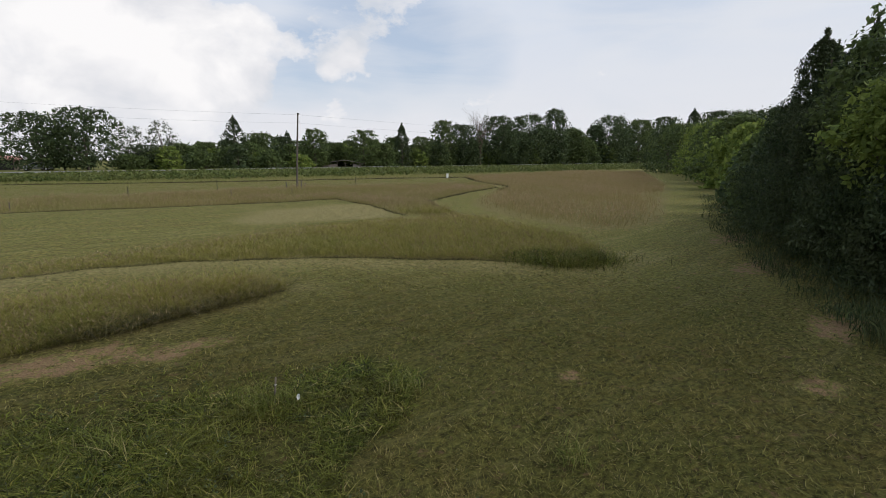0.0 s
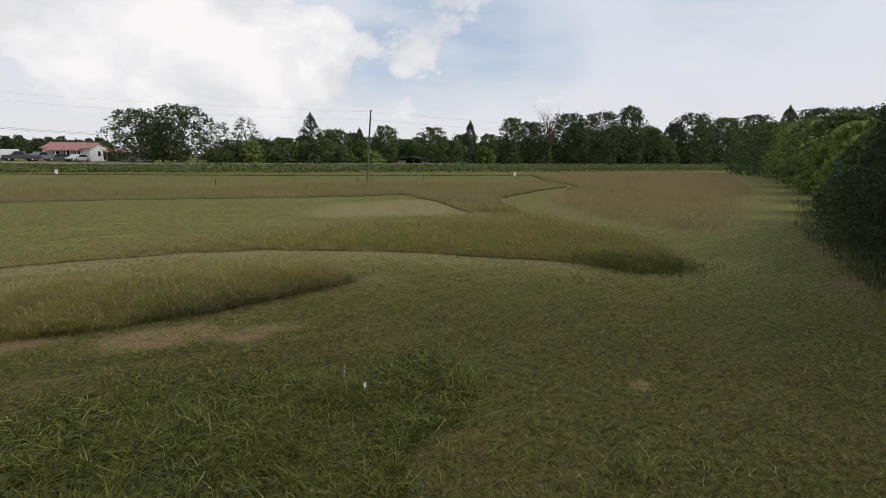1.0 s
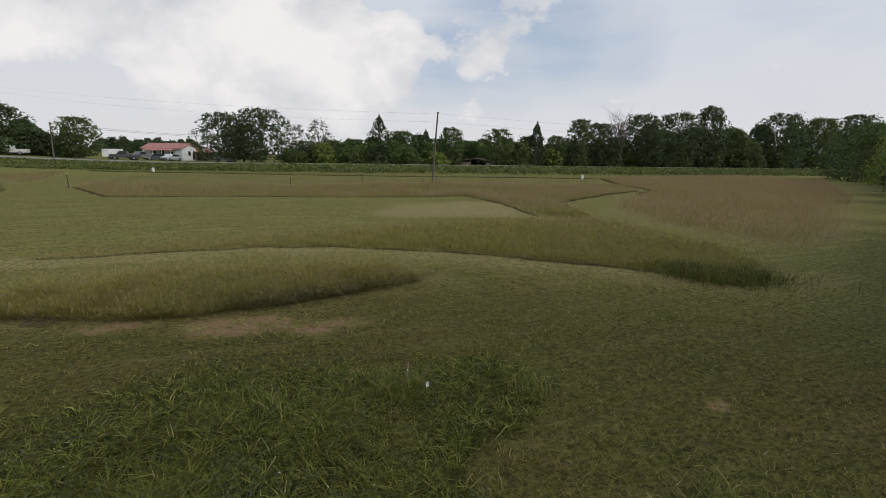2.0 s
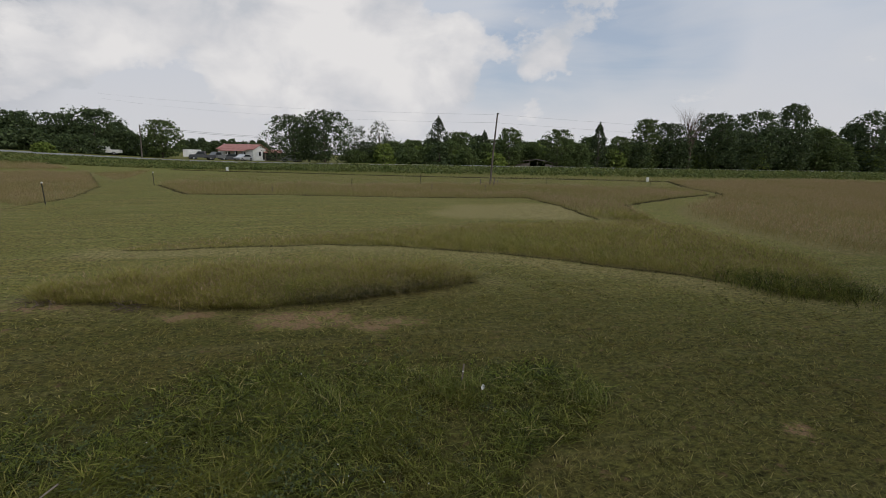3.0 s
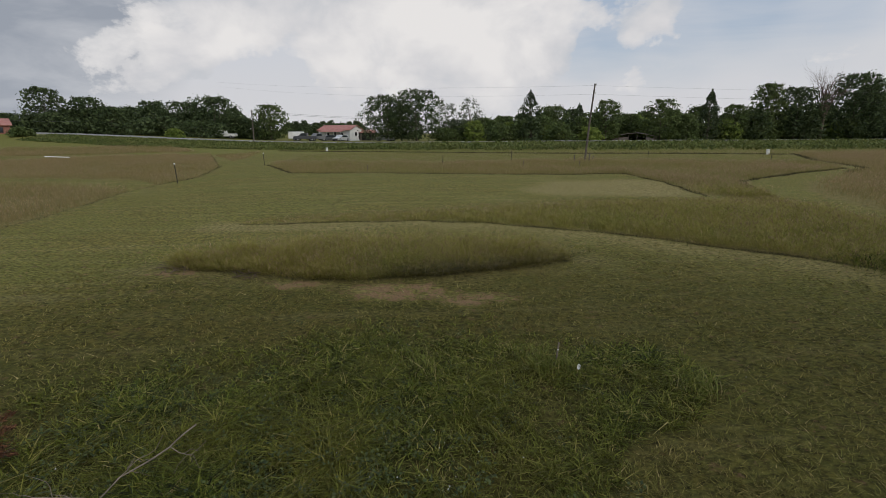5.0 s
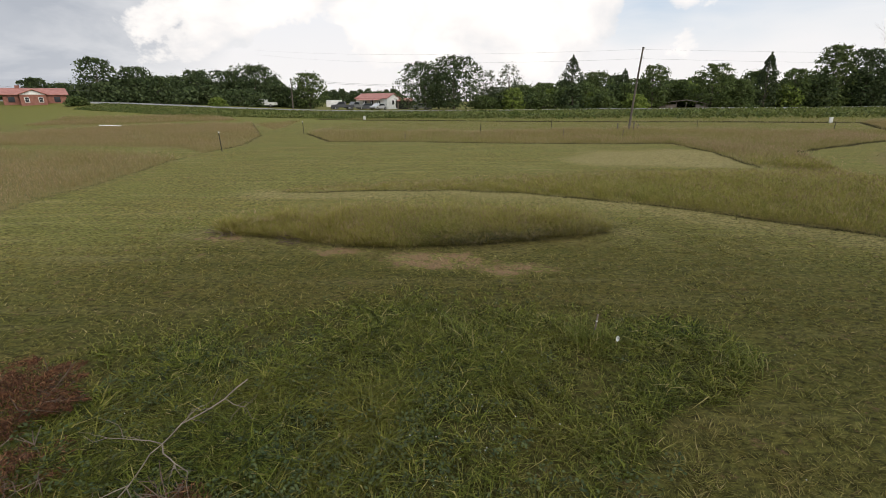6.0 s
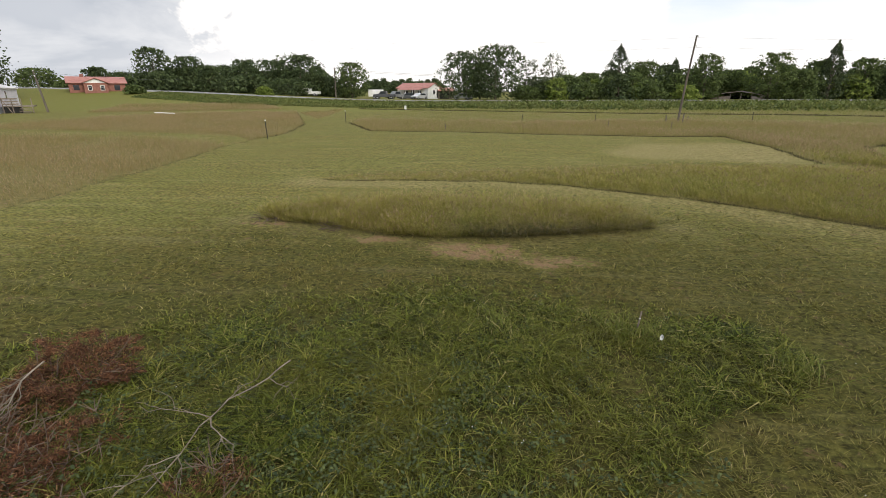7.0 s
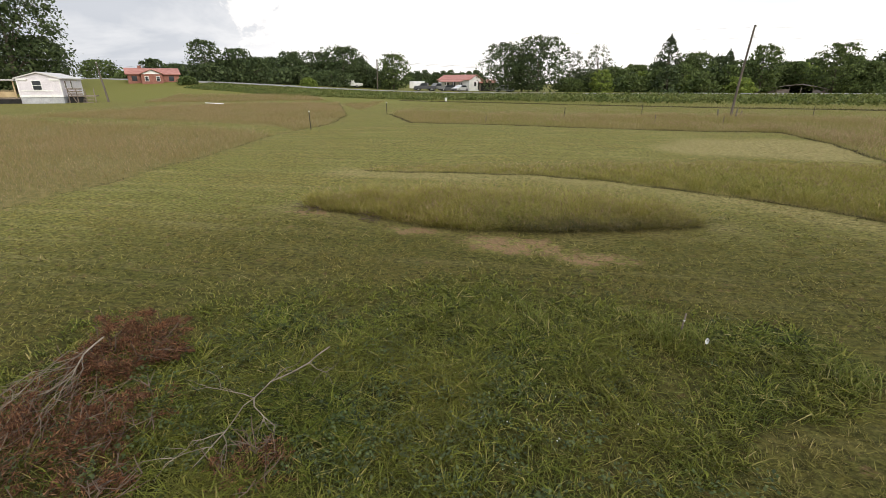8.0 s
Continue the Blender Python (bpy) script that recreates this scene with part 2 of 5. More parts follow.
PLASTIC = surface("white_plastic", (0.62, 0.62, 0.60), (0.75, 0.75, 0.72), 6, 0.5)
GLASS, _nt = material("window_glass")
finish(_nt, (0.025, 0.03, 0.035), 0.06, 0.0, spec=0.6)


def paint(name, c):
    return surface(name, tuple(0.88 * v for v in c), c, 1.5, 0.3, 0.0, 0.05, 0.002, spec=0.5)


# ---- the lie of the land ----
ROAD_N, ROAD_DIR = 95.0, (0.788, 0.616)        # distance of the road from the origin, and the way it runs


def smooth(a, b, x):
    t = np.clip((x - a) / (b - a), 0, 1)
    return t * t * (3 - 2 * t)


def across(x, y):
    """Along the road, and square to it."""
    return x * 0.788 + y * 0.616, -x * 0.616 + y * 0.788


def wobble(x, y, scale, seed=0.0):
    """Cheap smooth noise from crossed waves, about -1 to 1."""
    a, b = x / scale + seed, y / scale - seed * 0.7
    return (np.sin(a * 1.9 + 1.3 * np.sin(b * 1.1 + seed)) + np.sin(b * 2.3 + 1.7 * np.sin(a * 0.9)) + np.sin((a + b) * 1.37 + 2.0 * np.sin((a - b) * 0.71))) / 3


def land(x, y):
    """Height of the ground without the road."""
    x, y = np.asarray(x, float), np.asarray(y, float)
    s, n = across(x, y)
    r = np.hypot(x, y)
    z = 2.7 * smooth(55, 95, n) * smooth(10, 90, -s)
    z = z + 0.05 * wobble(x, y, 9.0, 2.0) * smooth(6, 20, r) + 0.018 * wobble(x, y, 1.3) * (1 - smooth(20, 60, r)) + 0.5 * wobble(x, y, 70.0, 4.0) * smooth(150, 400, r)
    bank = 0.6 * smooth(80, 91, n)      # the road lies on a low bank, and the yards beyond it as high
    return z + bank


def inside(poly, x, y):
    hit = np.zeros(x.shape, bool)
    px, py = np.array(poly).T
    for i in range(len(px)):
        j = i - 1
        c = ((py[i] > y) != (py[j] > y)) & (x < (px[j] - px[i]) * (y - py[i]) / (py[j] - py[i] + 1e-12) + px[i])
        hit ^= c
    return hit


def edge_distance(poly, x, y):
    best = np.full(x.shape, 1e9)
    p = np.array(poly)
    for i in range(len(p)):
        a, d = p[i - 1], p[i] - p[i - 1]
        t = np.clip(((x - a[0]) * d[0] + (y - a[1]) * d[1]) / (d @ d), 0, 1)
        best = np.minimum(best, np.hypot(x - a[0] - t * d[0], y - a[1] - t * d[1]))
    return best


ISLE = [(-8.95, 4.05), (-8.2, 4.15), (-7.2, 4.6), (-6.1, 4.95), (-5.3, 5.4), (-4.4, 6.35), (-3.6, 7.3), (-2.75, 8.5), (-3.4, 8.95), (-5.0, 8.4), (-6.5, 7.6), (-7.8, 6.4), (-8.7, 5.0)]
BAND = [(-11.4, 7.3), (-9.5, 8.9), (-7.6, 10.3), (-6.2, 10.9), (-4.5, 11.25), (-2.5, 11.35), (-0.3, 11.2), (1.0, 11.0), (2.3, 10.7), (3.0, 10.3), (3.5, 10.5),
        (4.3, 12.0), (3.9, 14.0), (3.2, 15.5), (1.8, 18.5), (0.3, 22.0), (-0.75, 27.2), (0.4, 30.0), (2.5, 35.1), (4.8, 39.9), (4.2, 47.5),
        (0.4, 45.5), (-5.2, 43.0), (-12.3, 40.2), (-20.5, 32.6), (-28.0, 28.8), (-32.8, 26.2), (-31.8, 23.3), (-24.3, 19.4), (-18.7, 22.3), (-14.1, 24.0), (-10.3, 26.0),
        (-6.4, 28.8), (-3.8, 25.2), (-1.5, 20.3), (-4.0, 19.3), (-5.9, 17.3), (-7.4, 14.9), (-9.3, 12.6), (-11.1, 10.5), (-12.0, 8.8)]
EAST = [(2.8, 31.0), (1.9, 26.5), (2.3, 22.5), (3.4, 19.3), (4.4, 17.2), (5.2, 15.8), (6.8, 15.8), (9.0, 18.6), (12.0, 25.0), (14.6, 31.0), (19.6, 41.0), (35.0, 82.0), (26.0, 88.0), (3.0, 63.0), (4.2, 50.0), (6.0, 41.0), (4.5, 36.0)]
WEST = [(-12.5, -0.6), (-13.5, 0.4), (-14.4, 1.6), (-17.2, 4.5), (-22.9, 9.6), (-25.3, 12.6), (-26.8, 14.9), (-33.0, 19.9), (-54.8, 32.3), (-60.3, 26.8), (-60.9, 19.8), (-55.1, 9.7), (-48.0, 2.0), (-40.0, -5.0), (-14.0, -7.0)]
GAP = [(-22.9, 9.6), (-24.6, 11.4), (-27.6, 12.0), (-33.1, 9.8), (-41.0, 5.6), (-46.0, 2.6), (-44.5, 0.6), (-36.7, 3.2), (-31.0, 7.2), (-26.0, 9.4)]      # a mown path through the west meadow
STRIP = [(-56.0, 43.2), (-47.0, 45.0), (-28.0, 51.0), (-17.0, 54.3), (-5.4, 59.4), (2.4, 61.5), (24.0, 89.0), (8.0, 80.0), (-12.0, 67.6), (-31.0, 58.0), (-54.0, 50.0)]
HAY = [(2.6, 59.5), (-5.4, 57.8), (-17.0, 53.0), (-28.0, 49.6), (-46.0, 43.6), (-40.0, 33.0), (-33.5, 26.6), (-28.0, 29.2), (-20.5, 33.0), (-12.3, 40.6), (-5.2, 43.4), (0.4, 45.9), (4.0, 48.0)]      # lower green grass behind the tawny stand
UPPER = [(-60.9, 34.5), (-78.4, 40.0), (-87.3, 21.8), (-72.6, 14.1), (-67.5, 21.9), (-65.8, 29.3)]
WEDGE = [(-37.7, 24.2), (-53.0, 31.7), (-56.0, 40.5)]
BARE = [((-4.45, 5.30), 1.0, 0.50), ((-6.1, 4.62), 0.7, 0.26), ((-8.3, 3.9), 0.6, 0.22), ((9.0, 14.0), 1.6, 0.55), ((7.2, 10.2), 1.4, 0.45), ((5.9, 6.4), 1.0, 0.4), ((-3.3, 5.6), 0.7, 0.3), ((1.55, 4.9), 0.2, 0.10), ((4.2, 4.6), 0.35, 0.2)]
LUSH_AREA = [(-6.0, 0.3), (-5.3, 2.3), (-4.6, 3.9), (-3.3, 4.95), (-1.7, 5.5), (-0.6, 5.35), (-0.15, 4.7), (-0.5, 3.7), (-0.65, 2.8), (-0.6, 0.5), (-3.0, -2.0), (-6.5, -2.0)]


BAND_BACK = BAND[-8:]          # where the near band thins out into the far lawn


def tall_at(x, y):
    """Height of the uncut grass at a place; 0 where it is mown."""
    x, y = x + 0.10 * wobble(x, y, 0.7, 1.0), y + 0.10 * wobble(x, y, 0.6, 5.0)
    h = np.zeros(x.shape)
    r = np.hypot(x, y)
    h = np.where(inside(ISLE, x, y), 0.36, h)
    right = smooth(-10.0, 1.0, x)
    near = (0.14 + 0.22 * right) * (0.12 + 0.88 * smooth(0.0, 2.6 + 3.0 * right, edge_distance(BAND_BACK, x, y)))
    h = np.where(inside(BAND, x, y), np.where(r < 21, near, 0.36), h)
    for poly, t in ((EAST, 0.42), (WEST, 0.36), (UPPER, 0.36), (WEDGE, 0.30), (STRIP, 0.30), (HAY, 0.11)):
        h = np.where(inside(poly, x, y), t, h)
    return np.where(inside(GAP, x, y), 0.0, h)


def bare_at(x, y):
    d = np.zeros(np.shape(x))
    for (cx, cy), a, b in BARE:
        u, v = (x - cx) * 0.8 + (y - cy) * 0.6, -(x - cx) * 0.6 + (y - cy) * 0.8
        d = np.maximum(d, 1 - smooth(0.55, 1.15, np.hypot(u / a, v / b) + 0.25 * wobble(x, y, 0.25, 3.0)))
    return d


def dry_at(x, y):
    """Straw-coloured mown grass: the swath before the uncut band, and a pale corner of the far lawn."""
    front = np.array(BAND[:12])
    before = (y < np.interp(x, front[:, 0], front[:, 1]) + 0.1) & (y > 4)
    out = (1 - smooth(0.1, 1.6, edge_distance(BAND, x, y) + 0.3 * wobble(x, y, 0.8))) * before * 0.9
    u, v = (x + 5.0) * 0.8 + (y - 22.0) * -0.6, (x + 5.0) * 0.6 + (y - 22.0) * 0.8
    out = np.maximum(out, 1 - smooth(0.7, 1.1, np.hypot(u / 3.4, v / 5.2) + 0.15 * wobble(x, y, 1.5)))
    ring = edge_distance(ISLE, x, y)
    return np.maximum(out, (1 - smooth(0.0, 0.9, ring + 0.3 * wobble(x, y, 0.5))) * 0.7)


def lush_at(x, y):
    i = inside(LUSH_AREA, x + 0.2 * wobble(x, y, 0.5), y + 0.2 * wobble(x, y, 0.6, 2.0))
    e = edge_distance(LUSH_AREA, x, y)
    sharp = smooth(-1.3, -0.5, x)              # the mower's edge is crisp on one side only
    v = sharp * (0.45 + 0.55 * smooth(0, 0.35, e)) + (1 - sharp) * smooth(0, 2.2, e + 0.5 * wobble(x, y, 0.6, 3.0))
    return np.where(i, v, 0.0)


# ---- mesh helpers ----
def mesh_of(name, verts, faces, mats, index=None, flat=True):
    """A mesh from arrays: verts (n, 3), faces (m, 3) or (m, 4)."""
    me = bpy.data.meshes.new(name)
    verts, faces = np.ascontiguousarray(verts, np.float32), np.ascontiguousarray(faces, np.int32)
    k = faces.shape[1]
    me.vertices.add(len(verts))
    me.vertices.foreach_set("co", verts.ravel())
    me.loops.add(faces.size)
    me.loops.foreach_set("vertex_index", faces.ravel())
    me.polygons.add(len(faces))
    me.polygons.foreach_set("loop_start", np.arange(0, faces.size, k, dtype=np.int32))
    for m in mats:
        me.materials.append(m)
    if index is not None:
        me.polygons.foreach_set("material_index", np.ascontiguousarray(index, np.int32))
    if not flat:
        me.polygons.foreach_set("use_smooth", np.ones(len(faces), bool))
    me.update(calc_edges=True)
    return me


def mesh_part(name, me, parent=None, label=""):
    ob = new(name, me)
    if parent is not None:
        ob.parent = parent
    return tagged(ob, label)


def part(name, bm, mat, parent=None, label="", bevel=0.0):
    """Links a bmesh as one mesh object under its thing."""
    if bevel:
        bmesh.ops.bevel(bm, geom=bm.edges[:], offset=bevel, segments=1, affect="EDGES")
    bmesh.ops.recalc_face_normals(bm, faces=bm.faces[:])
    me = bpy.data.meshes.new(name)
    bm.to_mesh(me)
    bm.free()
    me.materials.append(mat)
    return mesh_part(name, me, parent, label)


def thing(name, m, label, category, group=""):
    ob = new(name)
    ob.matrix_world = m
    ob.empty_display_size = 0.3
    return tagged(ob, label, category, group)


def box(bm, x0, x1, y0, y1, z0, z1):
    return bmesh.ops.create_cube(bm, size=1, matrix=Matrix.LocRotScale(((x0 + x1) / 2, (y0 + y1) / 2, (z0 + z1) / 2), None, (abs(x1 - x0), abs(y1 - y0), abs(z1 - z0))))


def boxed(*spans):
    bm = bmesh.new()
    for s in spans:
        box(bm, *s)
    return bm


def prism(outline, y0, y1):
    """An outline in x and z, drawn out along y."""
    bm = bmesh.new()
    a = [bm.verts.new((x, y0, z)) for x, z in outline]
    b = [bm.verts.new((x, y1, z)) for x, z in outline]
    bm.faces.new(a)
    bm.faces.new(b[::-1])
    for i in range(len(a)):
        bm.faces.new((a[i - 1], a[i], b[i], b[i - 1]))
    return bm


def tubes(paths, sides=6):
    """Tapered tubes: each path is a list of (x, y, z, radius). Returns verts and quads."""
    V, F, base = [], [], 0
    for path in paths:
        p = np.array(path, float)
        d = np.gradient(p[:, :3], axis=0)
        d /= np.linalg.norm(d, axis=1)[:, None] + 1e-9
        ref = np.where(np.abs(d[:, 2:3]) > 0.9, [[1.0, 0, 0]], [[0, 0, 1.0]])
        u = np.cross(d, ref)
        u /= np.linalg.norm(u, axis=1)[:, None] + 1e-9
        w = np.cross(d, u)
        a = np.arange(sides) * 2 * np.pi / sides
        ring = p[:, None, :3] + p[:, None, 3:] * (np.cos(a)[None, :, None] * u[:, None] + np.sin(a)[None, :, None] * w[:, None])
        V.append(ring.reshape(-1, 3))
        for i in range(len(p) - 1):
            for j in range(sides):
                k = (j + 1) % sides
                F.append((base + i * sides + j, base + i * sides + k, base + (i + 1) * sides + k, base + (i + 1) * sides + j))
        base += len(p) * sides
    return np.concatenate(V), np.array(F)


# ---- ground ----
def build_ground():
    radii = np.concatenate([np.geomspace(0.3, 60, 190), np.geomspace(62, 4500, 55)])
    na = 300
    ang = np.arange(na) * 2 * np.pi / na
    X = np.outer(radii, np.cos(ang)).ravel()
    Y = np.outer(radii, np.sin(ang)).ravel()
    Z = land(X, Y)
    V = np.vstack([np.stack([X, Y, Z], 1), [[0, 0, float(land(0.0, 0.0))]]])
    i, j = np.meshgrid(np.arange(len(radii) - 1), np.arange(na), indexing="ij")
    k = (j + 1) % na
    F = np.stack([i * na + j, (i + 1) * na + j, (i + 1) * na + k, i * na + k], -1).reshape(-1, 4)
    c = len(V) - 1
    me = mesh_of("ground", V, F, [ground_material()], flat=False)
    bm = bmesh.new()
    bm.from_mesh(me)
    bm.verts.ensure_lookup_table()
    for a in range(na):
        bm.faces.new((bm.verts[c], bm.verts[a], bm.verts[(a + 1) % na])).smooth = True
    bm.to_mesh(me)
    bm.free()
    x, y = V[:, 0], V[:, 1]
    s, n = across(x, y)
    tall = np.clip(tall_at(x, y) * 3, 0, 1)
    # the near-ground mask marks where shade under the blades is painted in
    for key, val in (("uncut", tall), ("bare", bare_at(x, y)), ("dry", dry_at(x, y)), ("turf_shade", (1 - smooth(6, 12, np.hypot(x, y))) * (1 - 0.8 * bare_at(x, y))), ("lush", lush_at(x, y)), ("verge", smooth(57, 61, n) * (1 - smooth(300, 600, np.hypot(x, y)) * 0.5))):
        at = me.attributes.new(key, "FLOAT", "POINT")
        at.data.foreach_set("value", np.ascontiguousarray(val, np.float32))
    return tagged(new("ground", me), "mown and uncut olive-green field with bare reddish patches", "ground", kind="structure")


def ground_material():
    m, nt = material("field")
    p = place(nt)

    def attr(name):
        a = nt.nodes.new("ShaderNodeAttribute")
        a.attribute_name = name
        return a.outputs["Fac"]

    fine = noise_tex(nt, p, 38, 4, 0.65)
    mid = noise_tex(nt, p, 5.0, 5, 0.6)
    large = noise_tex(nt, p, 0.33, 4, 0.55)
    turn = nt.nodes.new("ShaderNodeVectorRotate")
    turn.inputs["Angle"].default_value = radians(-38)
    link(nt, p, turn.inputs["Vector"])
    lines = noise_tex(nt, vmath(nt, "MULTIPLY", turn.outputs[0], (0.22, 2.6, 1)).outputs[0], 1.0, 5, 0.62)
    swath = noise_tex(nt, vmath(nt, "MULTIPLY", turn.outputs[0], (0.05, 0.75, 1)).outputs[0], 1.0, 2, 0.5)
    lawn = mix(nt, ramp(nt, fine, [(0.32, 0.0), (0.68, 1.0)]), (0.052, 0.054, 0.014), (0.185, 0.170, 0.050))
    lawn = mix(nt, ramp(nt, mid, [(0.40, 0.0), (0.70, 0.75)]), lawn, (0.210, 0.165, 0.045))
    lawn = mix(nt, ramp(nt, large, [(0.38, 0.0), (0.66, 0.55)]), lawn, (0.136, 0.140, 0.036))
    lawn = mix(nt, ramp(nt, swath, [(0.42, 0.0), (0.60, 0.38)]), lawn, (0.120, 0.122, 0.032))
    lawn = mix(nt, ramp(nt, lines, [(0.28, 0.4), (0.44, 0.0)]), lawn, (0.065, 0.075, 0.018))
    lawn = mix(nt, ramp(nt, lines, [(0.52, 0.0), (0.72, 0.6)]), lawn, (0.22, 0.195, 0.080))
    lawn = mix(nt, math_node(nt, "MULTIPLY", attr("dry"), ramp(nt, mid, [(0.3, 0.35), (0.6, 0.85)])), lawn, (0.235, 0.195, 0.085))
    mat = noise_tex(nt, vmath(nt, "MULTIPLY", turn.outputs[0], (0.8, 1.2, 1)).outputs[0], 15.0, 6, 0.72)
    lawn = mix(nt, 1.0, lawn, ramp(nt, mat, [(0.36, 0.34), (0.50, 0.96), (0.64, 1.55)]), "MULTIPLY")
    # dark soil, with the shade between tussocks put into its colour
    rich_shaded = mix(nt, ramp(nt, fine, [(0.3, 0.0), (0.7, 1.0)]), (0.016, 0.019, 0.005), (0.070, 0.072, 0.018))
    c = mix(nt, attr("lush"), lawn, rich_shaded)
    thatch = mix(nt, ramp(nt, mid, [(0.35, 0.0), (0.65, 1.0)]), (0.100, 0.092, 0.030), (0.200, 0.160, 0.064))
    c = mix(nt, attr("uncut"), c, thatch)
    verge = mix(nt, ramp(nt, mid, [(0.3, 0.0), (0.7, 1.0)]), (0.095, 0.105, 0.024), (0.180, 0.168, 0.048))
    c = mix(nt, attr("verge"), c, verge)
    soil = mix(nt, ramp(nt, fine, [(0.3, 0.0), (0.7, 1.0)]), (0.125, 0.080, 0.046), (0.30, 0.188, 0.108))
    broken = math_node(nt, "ADD", math_node(nt, "MULTIPLY", attr("bare"), 0.72), math_node(nt, "MULTIPLY", math_node(nt, "SUBTRACT", noise_tex(nt, p, 4.5, 8, 0.8), 0.5), 5.5))
    c = mix(nt, ramp(nt, broken, [(0.44, 0.0), (0.70, 0.9)]), c, soil)
    # halve the near ground's colour to stand for shade between short blades
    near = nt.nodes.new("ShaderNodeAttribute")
    near.attribute_name = "turf_shade"
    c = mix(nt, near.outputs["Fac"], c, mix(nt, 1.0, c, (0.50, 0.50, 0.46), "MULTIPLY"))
    h = math_node(nt, "ADD", math_node(nt, "MULTIPLY", fine, 0.5), math_node(nt, "MULTIPLY", mid, 0.8))
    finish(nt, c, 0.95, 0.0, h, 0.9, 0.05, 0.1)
    return m


build_ground()


# ---- grass ----
def blades(rng, x, y, h, w, lean=0.5, droop=0.3):
    """Bent slim blades, broadest in the middle, at (x, y). Returns verts, triangles and where the tips are."""
    n = len(x)
    z = land(x, y) - 0.01
    yaw, bend = rng.uniform(0, 2 * np.pi, n), rng.uniform(0, 2 * np.pi, n)
    side = np.stack([np.cos(yaw), np.sin(yaw), np.zeros(n)], 1) * (w / 2)[:, None]
    out = np.stack([np.cos(bend), np.sin(bend), np.zeros(n)], 1)
    root = np.stack([x, y, z], 1)
    l = (rng.uniform(0.1, 1.0, n) * lean * h)[:, None]
    up = np.array([[0, 0, 1.0]])
    midp = root + out * l * 0.4 + up * (h * rng.uniform(0.35, 0.68, n))[:, None]
    tip = root + out * l * (1 + droop) + up * (h * rng.uniform(1.0 - 0.55 * droop, 1.0, n))[:, None]
    V = np.stack([root, midp - side, midp + side, tip], 1).reshape(-1, 3)
    b = (np.arange(n) * 4)[:, None]
    T = np.concatenate([b + [0, 2, 1], b + [1, 2, 3]], 1).reshape(-1, 3)
    return V, T, tip


def spikes(rng, x, y, h, w, lean=0.4):
    """Far blades: one triangle each."""
    n = len(x)
    yaw, bend = rng.uniform(0, 2 * np.pi, n), rng.uniform(0, 2 * np.pi, n)
    side = np.stack([np.cos(yaw), np.sin(yaw), np.zeros(n)], 1) * (w / 2)[:, None]
    root = np.stack([x, y, land(x, y) - 0.02], 1)
    tip = root + np.stack([np.cos(bend) * h * lean, np.sin(bend) * h * lean, h], 1) * rng.uniform(0.6, 1, n)[:, None]
    V = np.stack([root - side, root + side, tip], 1).reshape(-1, 3)
    return V, np.arange(3 * n).reshape(-1, 3), tip


def heads(rng, tip, length, w):
    """Seed heads: a slim upright diamond at each stem's tip."""
    n = len(tip)
    yaw = rng.uniform(0, 2 * np.pi, n)
    side = np.stack([np.cos(yaw), np.sin(yaw), np.zeros(n)], 1) * (w / 2)[:, None]
    d = np.stack([rng.normal(0, 0.55, n), rng.normal(0, 0.55, n), np.ones(n)], 1) * length[:, None]
    V = np.stack([tip - d * 0.4, tip + side, tip + d * 0.6, tip - side], 1).reshape(-1, 3)
    b = (np.arange(n) * 4)[:, None]
    return V, np.concatenate([b + [0, 1, 2], b + [0, 2, 3]], 1).reshape(-1, 3)


def join(parts):
    V, F, M, base = [], [], [], 0
    for v, f, m in parts:
        V.append(v)
        F.append(f + base)
        M.append(np.full(len(f), m))
        base += len(v)
    return np.concatenate(V), np.concatenate(F), np.concatenate(M)


def scatter(rng, poly, n):
    p = np.array(poly)
    (x0, y0), (x1, y1) = p.min(0), p.max(0)
    x, y = rng.uniform(x0, x1, n), rng.uniform(y0, y1, n)
    return x, y


def stuff(name, parts, mats, label, category):
    v, f, m = join(parts)
    return tagged(new(name, mesh_of(name, v, f, mats, m)), label, category, kind="stuff")


def lawn_grass():
    rng = np.random.default_rng(3)
    n = 720000
    a = np.where(rng.random(n) < 0.93, rng.uniform(radians(42), radians(190), n), rng.uniform(radians(190), radians(402), n))
    r = (rng.uniform(0.3 ** 0.5, 13 ** 0.5, n)) ** 2
    x, y = r * np.cos(a), r * np.sin(a)
    keep = (tall_at(x, y) == 0) & (lush_at(x, y) < rng.uniform(0, 1, n)) & (bare_at(x, y) < rng.uniform(0.2, 1.35, n)) & (rng.uniform(7, 13, n) > r)
    tuft = wobble(x, y, 0.055, 7.0) + 0.7 * wobble(x, y, 0.19, 9.0) + 0.4 * wobble(x, y, 0.7, 2.0)
    keep &= tuft > rng.uniform(-1.5, 0.35, n)
    x, y, r, tuft = x[keep], y[keep], r[keep], tuft[keep]
    h = rng.uniform(0.020, 0.058, len(x)) * (1 + 0.45 * tuft) * np.where(rng.random(len(x)) < 0.012, 1.6, 1)
    w = rng.uniform(0.009, 0.018, len(x)) * np.clip(r / 5, 1, 1.9)
    v, t, _ = spikes(rng, x, y, h, w, 1.7)
    stuff("mown_grass", [(v, t, 0)], [LAWN], "short olive mown grass with straw-coloured clippings", "grass")


